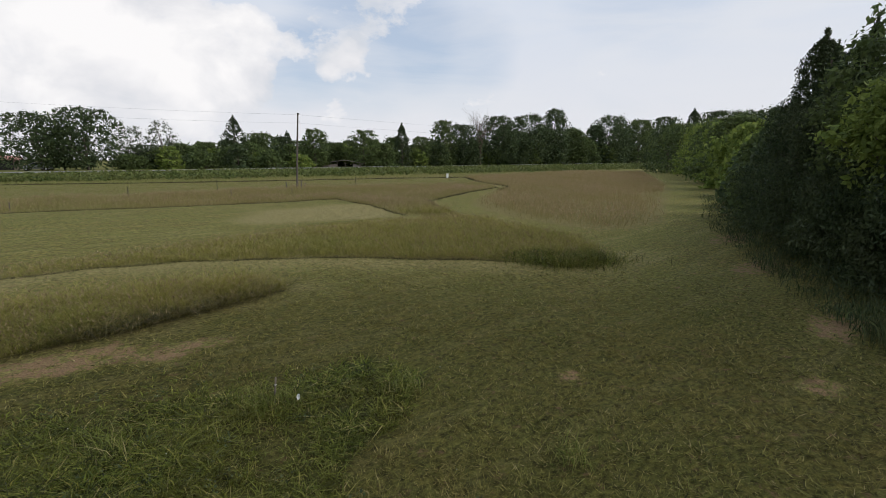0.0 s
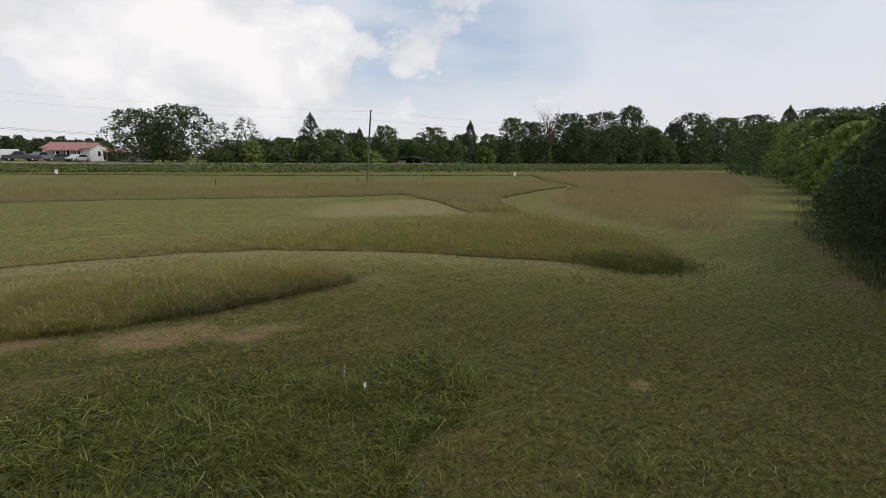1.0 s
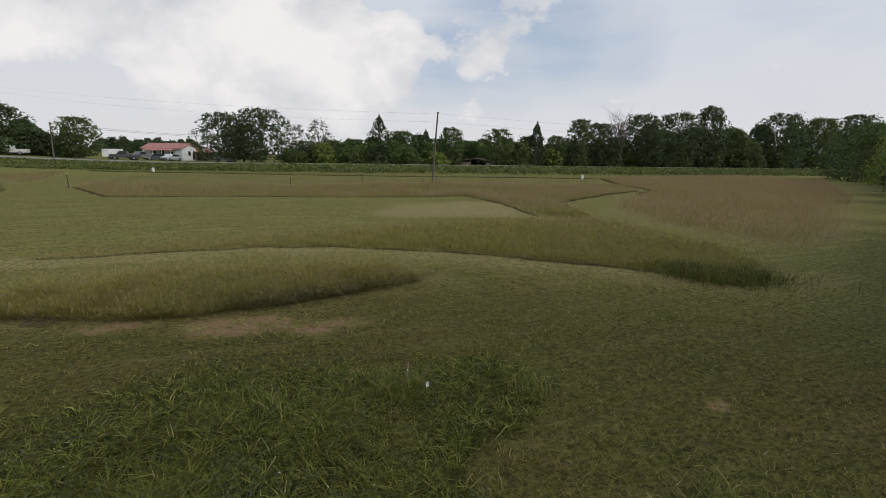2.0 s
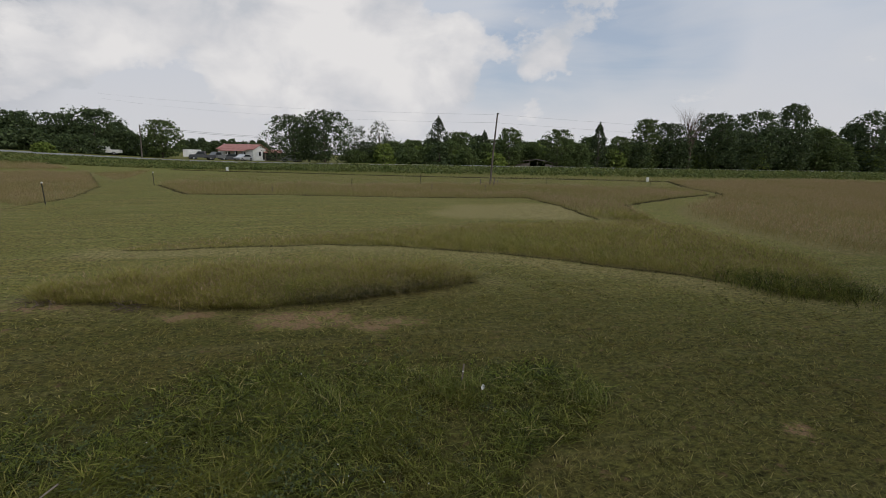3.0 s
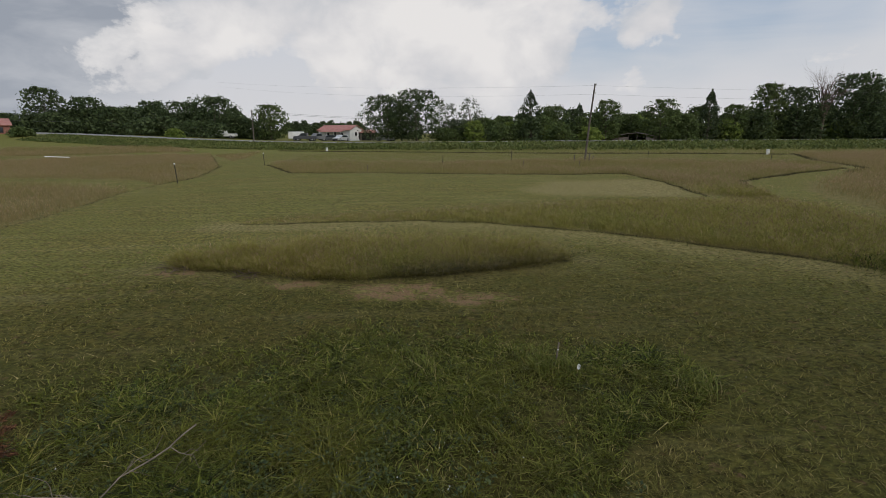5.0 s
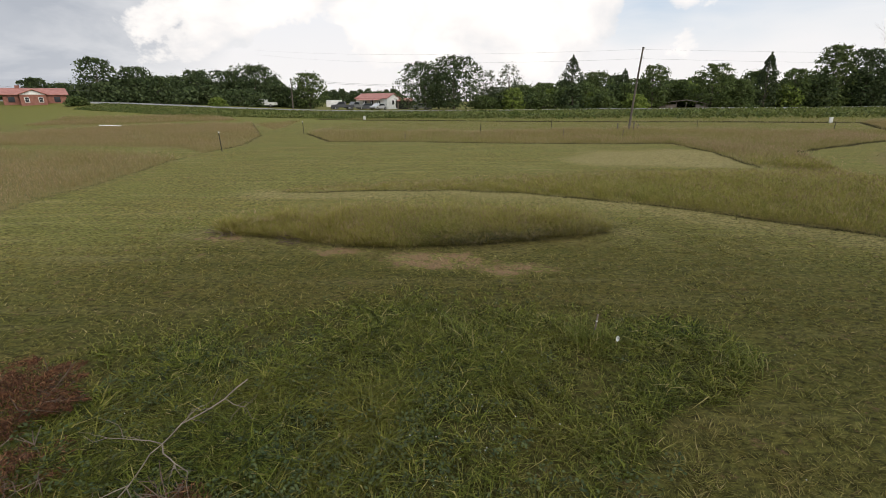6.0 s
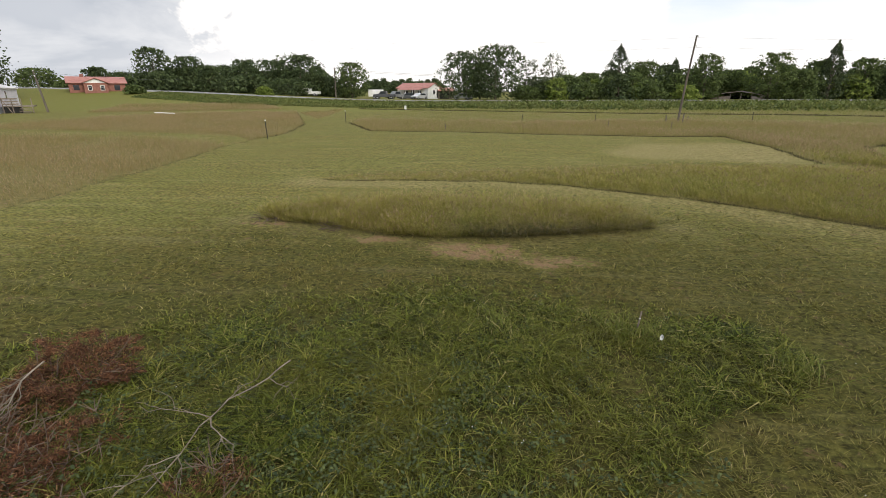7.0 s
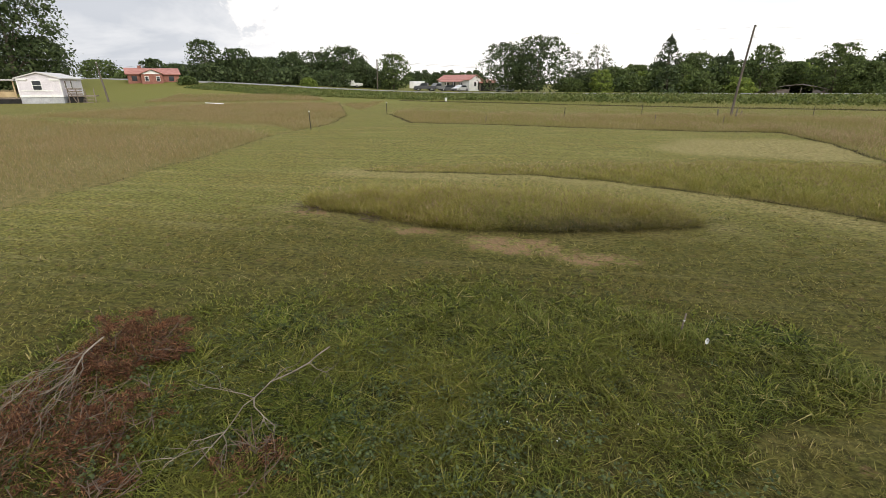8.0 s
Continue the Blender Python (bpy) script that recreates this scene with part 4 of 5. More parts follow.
# azimuth, elevation of the top, width in degrees, distance, kind
TREELINE = [
    (40.0, 4.3, 5.2, 112, "oak"), (36.6, 5.0, 5.6, 110, "oak"), (38.4, 3.2, 4.5, 116, "oak"), (33.2, 3.5, 3.4, 114, "locust"), (30.2, 4.0, 3.4, 112, "locust"), (31.6, 1.6, 5.0, 118, "oak"),
    (28.0, 1.5, 3.6, 118, "brush"), (26.0, 1.9, 3.0, 124, "tree"), (23.3, 4.6, 3.5, 116, "cedar"), (20.8, 3.0, 3.8, 128, "tree"), (21.6, 1.9, 3.6, 114, "brush"), (17.8, 3.1, 2.8, 118, "cedar"),
    (14.8, 3.5, 3.3, 118, "tree"), (16.4, 2.2, 3.2, 122, "tree"), (12.2, 2.0, 2.6, 124, "brush"), (9.2, 3.4, 3.4, 120, "tree"), (7.0, 1.9, 3.2, 122, "brush"), (4.7, 4.1, 2.9, 118, "cedar"),
    (11.0, 1.5, 3.0, 128, "pale"), (2.4, 2.7, 2.8, 124, "tree"), (-0.2, 4.6, 2.8, 118, "tree"), (-2.6, 4.1, 3.8, 122, "oak"), (1.0, 2.1, 3.2, 116, "oak"), (-6.8, 5.0, 4.6, 124, "oak"),
    (-10.2, 5.1, 5.2, 122, "oak"), (-13.2, 5.6, 3.8, 124, "oak"), (-8.6, 3.2, 5.4, 118, "oak"), (-12.2, 3.4, 4.6, 118, "oak"), (-15.4, 3.2, 2.6, 128, "tree"), (-16.6, 2.4, 3.0, 130, "brush"),
    (-19.3, 4.7, 5.0, 128, "oak"), (-22.4, 4.2, 4.0, 124, "tree"), (-25.0, 4.4, 4.0, 118, "oak"), (-27.6, 5.0, 3.6, 118, "cedar"), (-29.6, 4.8, 4.4, 114, "oak"), (-32.5, 4.7, 4.0, 108, "oak"), (-36.0, 5.0, 5.0, 100, "oak"),
    (88.0, 9.2, 7.4, 108, "oak"), (86.6, 4.0, 4.6, 112, "oak"), (92.5, 7.0, 8.0, 118, "oak"), (81.9, 2.1, 3.8, 135, "tree"), (79.6, 1.1, 2.6, 128, "brush"), (74.6, 0.7, 1.6, 108, "brush"), (77.4, 2.3, 1.9, 134, "oak"), (75.4, 1.9, 3.0, 140, "oak"), (72.7, 4.2, 3.4, 122, "oak"), (69.6, 3.5, 3.6, 124, "oak"),
    (66.9, 2.6, 3.4, 132, "oak"), (64.2, 3.3, 3.6, 128, "oak"), (61.4, 3.3, 4.0, 126, "oak"), (58.7, 3.9, 4.8, 124, "oak"), (56.6, 2.0, 3.2, 122, "oak"), (53.1, 3.2, 3.6, 116, "tree"), (62.6, 0.6, 1.8, 108, "pale"),
    (60.0, 1.4, 5.0, 118, "oak"), (65.6, 1.4, 5.0, 120, "oak"), (70.8, 1.6, 4.0, 120, "oak")]
for num, (az, el, wid, d, kind) in enumerate(TREELINE):
    name, shape, mat, label = KINDS[kind]
    d = beyond_road(az, d)
    H, Wd = crown_height(az, d, el), d * radians(wid) * (1.35 if kind == "cedar" else 1.16)
    tree(name, spot(az, d), H, Wd, shape, mat, label, 100 + num, (0.28 if kind == "locust" else 0.36 if kind == "cedar" else 0.34) * (d / 118) ** 0.8 * (1.25 if az > 84 else 1),
         int(min(11000 if az > 84 else 6200, max(2200, 46 * H * Wd)) * (0.42 if kind == "locust" else 1)), 0.03 if kind in ("brush", "pale", "cedar") else 0.05, 130, group="tree line")
# low far woods behind the houses and the road
for num in range(24):
    az = 51.5 - num * 0.42 if num < 22 else 79 - (num - 22) * 1.6
    d = 230 + 9 * (num * 37 % 5)
    tree("deciduous_tree", spot(az, d), crown_height(az, d, 0.75 + 0.12 * (num * 53 % 7)), d * radians(1.5), "shrub", LEAF_DARK, "hazy dark tree in distant woods", 300 + num, 0.6, 1100, 0.05, 30, group="distant woods")
# a second row behind, then brush that closes the foot of the tree line
for num in range(22):
    az = 29 - num * 2.6
    d = beyond_road(az, 128) + 12
    tree("deciduous_tree", spot(az, d), crown_height(az, d, (3.0 if az < -6 else 1.7) + 0.22 * (num * 41 % 5)), d * radians(3.6), "shrub", (LEAF_DARK, LEAF_MID)[num % 2], "green tree in the back row of the tree line", 420 + num, 0.55 * d / 130, 1700, 0.03, 50, group="tree line")
for num in range(9):
    az = 72 - num * 1.9
    tree("deciduous_tree", spot(az, 140), crown_height(az, 140, 2.1 + 0.2 * (num * 41 % 5)), 140 * radians(3.4), "shrub", LEAF_DARK, "dark tree in the back row of the woods", 460 + num, 0.55, 1700, 0.03, 50, group="tree line")
for num in range(64):
    az = 33 - num * 1.1 if num < 50 else 74 - (num - 50) * 1.55
    d = beyond_road(az, 110) + 4 * (num * 29 % 3) + (8 if num >= 50 else 0) + (10 if 7.5 < az < 16 else 0)
    k = d / 112
    tree("brush", spot(az, d), (3.0 + 0.55 * (num * 31 % 5)) * k, 6.5 * k, "shrub", (LEAF_MID, LEAF_DARK, LEAF_MID, LEAF_LIGHT)[num % 4] if num < 50 else LEAF_DARK, "tangled green brush under the tree line", 340 + num, 0.44 * k, 1000, 0.0, 34, group="tree line brush")


# ---- hedgerow on the right ----
HEDGE = "dark dense cedar in the hedgerow beside the mown path"
# first two cedars are unseen, added to shade the ground on the right
tree("cedar_tree", (9.4, 2.2), 4.9, 4.0, "shrub", CEDAR, HEDGE, 501, 0.19, 6000, 0.05, 90, group="hedgerow")
tree("cedar_tree", (9.8, -2.0), 4.6, 4.2, "shrub", CEDAR, HEDGE, 502, 0.19, 5000, 0.05, 90, group="hedgerow")
tree("cedar_tree", (8.9, 6.6), 5.6, 4.5, "shrub", CEDAR, HEDGE, 503, 0.08, 24000, 0.05, 220, group="hedgerow")
tree("cedar_tree", (9.2, 9.3), 4.5, 4.2, "cedar", CEDAR, HEDGE, 504, 0.07, 56000, 0.10, 240, group="hedgerow")
tree("cedar_tree", (10.0, 11.6), 5.1, 4.6, "cedar", CEDAR, HEDGE, 505, 0.07, 42000, 0.08, 240, group="hedgerow")
tree("cedar_tree", (10.5, 13.4), 5.7, 4.0, "cedar", CEDAR, HEDGE, 506, 0.08, 28000, 0.05, 220, group="hedgerow")
tree("bush", (9.5, 10.2), 3.0, 3.2, "shrub", CEDAR, "dark low cedar bush at the hedgerow's edge", 507, 0.07, 20000, 0.06, 160, group="hedgerow")
tree("bush", (8.3, 7.9), 2.7, 2.8, "shrub", CEDAR, "dark low cedar bush at the hedgerow's edge", 508, 0.07, 22000, 0.08, 160, group="hedgerow")
tree("bush", (11.9, 15.6), 4.2, 3.6, "shrub", LEAF_DARK, "dark green leafy bush in the hedgerow", 509, 0.15, 14000, 0.03, 110, group="hedgerow")
tree("bush", (13.4, 18.6), 3.9, 3.6, "shrub", LEAF_MID, "green leafy bush in the hedgerow", 510, 0.16, 11000, 0.03, 100, group="hedgerow")
tree("bush", (15.8, 22.4), 3.6, 4.0, "shrub", LEAF_DARK, "dark green leafy bush in the hedgerow", 511, 0.18, 9000, 0.03, 90, group="hedgerow")
tree("hackberry_tree", (10.1, 9.0), 5.8, 4.2, "round", LEAF_MID, "green broad-leaved tree rising from the hedgerow", 512, 0.085, 22000, 0.30, 130, group="hedgerow")
for num, (x, y, h, w) in enumerate(((10.3, 12.7, 5.3, 1.8), (9.9, 11.2, 5.5, 1.7), (12.1, 15.4, 4.9, 2.0), (11.1, 14.2, 4.6, 1.6))):
    tree("cedar_tree", (x, y), h, w, "cedar", CEDAR, "slim dark cedar spire rising above the hedgerow", 520 + num, 0.085, 8000, 0.3, 70, group="hedgerow")
tree("hackberry_sapling", (8.6, 7.7), 3.8, 2.3, "spread", LEAF_LIGHT, "light green leafy sapling leaning out of the dark hedgerow", 513, 0.085, 9500, 0.42, 44, group="hedgerow", lean=-0.27)
for num, (x, y, h, w, mat) in enumerate(((20.5, 29.0, 4.2, 5.5, LEAF_LIGHT), (23.8, 36.0, 5.2, 6.5, LEAF_LIGHT), (27.2, 44.0, 6.2, 7.5, LEAF_MID), (31.0, 52.0, 6.6, 8.0, LEAF_LIGHT), (34.5, 60.0, 7.2, 8.5, LEAF_MID),
                                          (38.0, 68.5, 7.6, 9.0, LEAF_LIGHT), (39.0, 78.0, 8.2, 9.5, LEAF_MID), (42.0, 88.0, 8.6, 10.0, LEAF_DARK), (30.0, 42.0, 6.8, 8.0, LEAF_DARK), (26.0, 33.0, 5.6, 7.0, LEAF_DARK), (38.0, 60.0, 8.0, 9.0, LEAF_DARK))):
    tree("bush", (x, y), h, w, "shrub", mat, "bright green leafy bush along the field edge" if mat is LEAF_LIGHT else "green leafy bush along the field edge", 530 + num, 0.25, 5200, 0.02, 80, group="field edge bushes")


def hedge_foot():
    rng = np.random.default_rng(21)
    n = 15000
    t = rng.uniform(0, 1, n) ** 1.3
    line = np.array([(5.6, 3.0), (5.7, 5.2), (6.1, 6.9), (7.9, 11.7), (10.0, 16.8), (16.6, 29.3)])
    k = np.linspace(0, 1, len(line))
    x = np.interp(t, k, line[:, 0]) + rng.uniform(-0.1, 2.0, n) + 0.25 * wobble(t * 30, t * 9, 1.0)
    y = np.interp(t, k, line[:, 1]) + rng.uniform(-0.5, 0.5, n)
    clump = wobble(x, y, 0.4, 3.0)
    h = rng.uniform(0.08, 0.36, n) * (1 + 0.9 * clump)
    v, f, _ = blades(rng, x, y, np.maximum(h, 0.06), rng.uniform(0.008, 0.022, n), 0.6, 0.6)
    stuff("hedge_foot_weeds", [(v, f, 0)], [WEED_LEAF], "rank weeds and long grass under the hedgerow", "weeds")


hedge_foot()


def bare_limbs(rng, start, way, length, radius, depth, paths, spread=0.5):
    """A branch that forks, into paths of (x, y, z, radius)."""
    way = way / np.linalg.norm(way)
    pts, p, r = [], np.array(start, float), radius
    for i in range(4):
        pts.append((*p, r))
        way = way + rng.normal(0, 0.12, 3)
        way /= np.linalg.norm(way)
        p = p + way * length / 3
        r *= 0.82
    paths.append(pts)
    if depth:
        for _ in range(rng.integers(2, 5)):
            q = np.array(pts[rng.integers(1, 4)][:3])
            bare_limbs(rng, q, way + rng.normal(0, spread, 3), length * rng.uniform(0.5, 0.8), max(r * 0.7, 0.004), depth - 1, paths, spread)
    return paths


def dead_tree():
    x, y = spot(-4.6, beyond_road(-4.6, 109) - 3)
    root = thing("dead_tree", pose(x, y, float(land(x, y))), "bare pale dead tree without leaves in the tree line", "tree")
    rng = np.random.default_rng(41)
    paths = [[(0, 0, 0, 0.28), (0.1, 0, 3.0, 0.25), (0.0, 0.1, 7.0, 0.2)]]
    for i in range(15):
        a = i * 1.3
        bare_limbs(rng, (0, 0.005 * i, 2.6 + 0.29 * i), np.array([0.36 * math.cos(a), 0.36 * math.sin(a), 1.0]), 5.2 - 0.17 * i, 0.12, 3, paths, 0.24)
    v, f = tubes(paths, 5)
    mesh_part("trunk", mesh_of("trunk", v * (math.hypot(x, y) / 109), f, [TWIG], flat=False), root)


dead_tree()


# ---- poles, wires, posts ----
def bent_pole(x, y, h, lean_x, lean_y, r, label, stubs=()):
    root = thing("utility_pole", pose(x, y, float(land(x, y))), label, "pole", "utility poles")
    v, f = tubes([[(lean_x * t ** 1.2, lean_y * t, h * t - 0.1, r * (1 - 0.35 * t)) for t in np.linspace(0, 1, 9)]], 10)
    mesh_part("shaft", mesh_of("shaft", v, f, [POLE_WOOD], flat=False), root)
    top = Vector((x + lean_x, y + lean_y, float(land(x, y)) + h - 0.1))
    part("cap", boxed((lean_x - r * 0.75, lean_x + r * 0.75, lean_y - r * 0.75, lean_y + r * 0.75, h - 0.11, h - 0.06)), STEEL, root)
    for dz in (0.12, 0.75):
        bm = bmesh.new()
        bmesh.ops.create_cone(bm, cap_ends=True, segments=8, radius1=0.05, radius2=0.03, depth=0.14, matrix=Matrix.Translation((lean_x * (1 - dz / h) + r + 0.03, lean_y, h - dz)))
        part("insulator", bm, PLASTIC, root, "small pale insulator")
    return top


pole_a = bent_pole(-11.95, 39.2, 6.15, 0.40, 0.05, 0.088, "weathered leaning wooden utility pole standing in meadow grass")
xb, yb = spot(54.95, 100)
pole_b = bent_pole(xb, yb, 5.9, 0.15, 0.0, 0.13, "wooden utility pole beside the road")
xc, yc = spot(81.7, 80)
pole_c = bent_pole(xc, yc, 5.1, -0.75, -0.35, 0.13, "leaning wooden utility pole beside the mobile home")
for dx, dy, h, lean in ((-0.75, -0.1, 0.55, -0.05), (0.45, -0.2, 0.7, 0.04), (0.62, 0.1, 0.5, 0.1)):
    g = thing("stub_post", pose(-11.95 + dx, 39.0 + dy, float(land(-11.95, 39.0))), "short weathered wooden stub at the pole's foot", "post", "stub posts")
    v, f = tubes([[(0, 0, -0.05, 0.05), (lean, 0, h, 0.045), (lean, 0, h + 0.01, 0.005)]], 7)
    mesh_part("stub", mesh_of("stub", v, f, [POLE_WOOD], flat=False), g)


def wire(a, b, sag, r, label):
    a, b = Vector(a), Vector(b)
    pts = []
    for t in np.linspace(0, 1, 25):
        p = a.lerp(b, t)
        pts.append((p.x, p.y, p.z - 4 * sag * t * (1 - t), r))
    v, f = tubes([pts], 4)
    tagged(new("overhead_wire", mesh_of("overhead_wire", v, f, [WIRE], flat=False)), label, "wire", "overhead wires")


LINE = "thin sagging overhead power wire"
for dz, sag in ((0.1, 0.5), (0.75, 0.7)):
    wire(pole_a - Vector((0, 0, dz)), (-74, 46, 10.6 - dz), sag, 0.0038, LINE)
    wire(pole_a - Vector((0, 0, dz)), (62, 112, 6.6 - dz), sag, 0.0038, LINE)
for dz in (0.1, 0.35):
    wire(pole_b - Vector((0, 0, dz)), (*spot(36.5, 118), 6.2 - dz), 0.5, 0.018, LINE)
    wire((*spot(36.5, 118), 6.2 - dz), (*spot(19, 124), 4.6 - dz), 0.5, 0.018, LINE)
wire(pole_c - Vector((0, 0, 0.1)), (*spot(69, 124), 5.2), 0.5, 0.012, LINE)
wire(pole_c - Vector((0, 0, 0.1)), (*spot(90, 70), 5.4), 0.2, 0.012, LINE)


def t_post(x, y, h, lean, mat, label, cap=False):
    root = thing("fence_post", pose(x, y, float(land(x, y)), 0, lean, 20), label, "post", "field posts")
    part("stake", boxed((-0.025, 0.025, -0.004, 0.004, -0.1, h), (-0.004, 0.004, 0.004, 0.034, -0.1, h)), mat, root)
    if cap:
        part("cap", boxed((-0.03, 0.03, -0.012, 0.04, h - 0.05, h + 0.01)), PLASTIC, root, "pale plastic cap")


STAKE = "thin dark steel fence post in the grass"
for x, y, h, lean in ((-24.4, 12.4, 1.0, -3), (-32.0, 23.1, 0.95, -2)):
    t_post(x, y, h, lean, STEEL, STAKE, True)
for x, y, h, lean in ((-20.5, 30.8, 0.72, 4), (-17.8, 37.5, 0.85, 1), (-8.4, 46.5, 0.7, 0), (0.9, 47.5, 0.55, 0)):
    t_post(x, y, h, lean, STEEL, "thin weathered stake in the meadow grass", False)
for x, y, h in ((-13.6, 30.5, 0.5), (-10.5, 33.2, 0.42), (-21.0, 22.8, 0.4)):
    t_post(x, y, h, 2, OLD_WOOD, "short pale marker stake in the grass")


def marker_box(x, y):
    root = thing("marker_box", pose(x, y, float(land(x, y)), 0, 0, 30), "white plastic utility pedestal in the verge grass", "utility box", "utility boxes")
    part("housing", boxed((-0.13, 0.13, -0.10, 0.10, -0.05, 0.48)), PLASTIC, root, "", 0.02)
    part("lid", boxed((-0.145, 0.145, -0.115, 0.115, 0.485, 0.54)), PLASTIC, root, "", 0.015)


marker_box(-48.5, 45.0)
marker_box(0.8, 61.0)


def white_board(x, y):
    root = thing("white_board", pose(x, y, float(land(x, y)) + 0.34, 0, 4, 70), "flat white board lying on the uncut grass", "board")
    part("board", boxed((-0.9, 0.9, -0.25, 0.25, 0, 0.06)), WHITE, root, "", 0.01)


white_board(*spot(72.5, 57.0))


# ---- buildings ----
def window(parent, x, y, z, w, h, ax, frame_mat=WHITE):
    """A framed window on a wall; ax: 'x' when the wall runs along x (facing -y), 'y' when it runs along y (facing +x)."""
    t = 0.06

    def span(a0, a1, d0, d1, z0, z1):
        return (x + a0, x + a1, y + d0, y + d1, z + z0, z + z1) if ax == "x" else (x - d1, x - d0, y + a0, y + a1, z + z0, z + z1)

    root = part("window", boxed(span(-w / 2 - t, w / 2 + t, -0.05, -0.004, -t, 0), span(-w / 2 - t, w / 2 + t, -0.05, -0.004, h, h + t),
                                span(-w / 2 - t, -w / 2, -0.05, -0.004, 0, h), span(w / 2, w / 2 + t, -0.05, -0.004, 0, h), span(-w / 2, w / 2, -0.045, -0.01, h / 2 - 0.02, h / 2 + 0.02)), frame_mat, parent, "white window frame")
    for z0, z1 in ((0, h / 2 - 0.02), (h / 2 + 0.02, h)):
        part("pane", boxed(span(-w / 2, w / 2, -0.022, -0.012, z0, z1)), GLASS, root)


def gable_house(name, m, L, Wd, eave, ridge, wall_mat, roof_mat, label, ridge_along="x", over=0.35):
    """A house with its base at m: length along x, depth along y, gables at the ends of x."""
    root = thing(name, m, label, "house")
    part("wall", prism([(0, -0.4), (Wd, -0.4), (Wd, eave), (Wd / 2, ridge - 0.08), (0, eave)], 0, L), wall_mat, root)
    k = (ridge - eave) / (Wd / 2)
    t = 0.12
    for sgn in (0, 1):
        e = [(-over, eave - k * over), (Wd / 2, ridge), (Wd / 2, ridge + t), (-over, eave - k * over + t)]
        if sgn:
            e = [(Wd - x, z) for x, z in e]
            e = [(x if x > Wd / 2 else x + 0.003, z) for x, z in e]
        part("roof", prism(e, -over, L + over), roof_mat, root)
    return root


def turned(az, d, turn, dz=0.0):
    x, y = spot(az, d)
    return pose(x, y, float(land(x, y)) + dz, 0, 0, turn)


# white house with a red roof: local x is its depth, local y its length
def white_house():
    m = turned(44.4, 122, 4, 0.1)
    h = gable_house("white_house", m @ Matrix.Rotation(radians(100), 4, "Z"), 9.0, 6.4, 2.55, 3.65, WHITE, RED_ROOF, "small white house with a red metal roof and porch")
    # porch along the long side, at local x < 0
    part("porch_roof", prism([(-2.0, 2.05), (-0.36, 2.42), (-0.36, 2.50), (-2.0, 2.13)], 1.2, 7.8), RED_ROOF, h)
    for y in (1.4, 3.4, 5.4, 7.6):
        part("porch_post", boxed((-1.95, -1.83, y - 0.06, y + 0.06, -0.2, 2.06)), WHITE, h)
    part("porch_floor", boxed((-2.0, -0.01, 1.2, 7.8, -0.3, 0.15)), OLD_WOOD, h)
    part("door", boxed((-0.05, 0.02, 4.0, 4.9, 0.16, 2.1)), DARK, h, "dark front door")
    for y in (2.4, 6.4):
        part("window", boxed((-0.06, -0.004, y - 0.5, y + 0.5, 0.9, 1.9)), GLASS, h, "dark porch window")
    part("gable_window", boxed((2.6, 3.4, -0.06, -0.004, 1.0, 2.0)), GLASS, h, "dark window")
    part("gable_door", boxed((4.4, 5.2, -0.06, -0.004, 0.1, 2.0)), DARK, h)


white_house()


def shed():
    m = turned(41.6, 126, 30)
    h = gable_house("garage", m @ Matrix.Rotation(radians(95), 4, "Z"), 4.4, 4.0, 2.0, 2.6, OLD_WOOD, RED_ROOF, "low brown outbuilding with a rusty red roof")
    part("door", boxed((-0.05, -0.004, 0.8, 3.2, 0.0, 1.9)), DARK, h)


shed()


def brick_house():
    m = turned(75.3, 114, 80, -0.7)
    h = gable_house("brick_house", m @ Matrix.Rotation(radians(90), 4, "Z"), 8.8, 6.5, 2.1, 3.15, BRICK, RED_ROOF, "red brick bungalow with a red roof on the rise")
    # wing with its own gable towards the field
    part("wing", boxed((-2.0, 0.02, 3.0, 6.6, -0.4, 2.05)), BRICK, h)
    bm = bmesh.new()
    for a, b in (((2.8, 2.03), (4.8, 2.85)), ((6.8, 2.03), (4.8, 2.85))):
        v = [bm.verts.new((x, y, z + dz)) for x in (-2.3, 1.6) for (y, z) in (a, b) for dz in (0, 0.12)]
        for q in ((0, 1, 3, 2), (4, 6, 7, 5), (0, 4, 5, 1), (2, 3, 7, 6), (0, 2, 6, 4), (1, 5, 7, 3)):
            bm.faces.new([v[i] for i in q])
    part("wing_roof", bm, RED_ROOF, h)
    bm = bmesh.new()
    t = [bm.verts.new(p) for p in ((-2.0, 3.0, 2.05), (-2.0, 6.6, 2.05), (-2.0, 4.8, 2.78), (-1.85, 3.0, 2.05), (-1.85, 6.6, 2.05), (-1.85, 4.8, 2.78))]
    for q in ((0, 1, 2), (5, 4, 3), (0, 3, 4, 1), (1, 4, 5, 2), (2, 5, 3, 0)):
        bm.faces.new([t[i] for i in q])
    part("gable", bm, WHITE, h, "white gable trim")
    for y in (1.4, 7.7):
        part("window", boxed((-0.06, -0.004, y - 0.45, y + 0.45, 0.8, 1.7)), GLASS, h, "dark window")
    for y in (3.8, 5.7):
        w = part("window", boxed((-2.05, -2.004, y - 0.34, y + 0.34, 0.75, 1.65)), WHITE, h, "white-framed window")
        for z in (0.82, 1.22):
            part("pane", boxed((-2.062, -2.052, y - 0.27, y + 0.27, z, z + 0.36)), GLASS, w)
    part("chimney", boxed((2.9, 3.5, 6.2, 6.8, 2.9, 3.7)), BRICK, h)


brick_house()


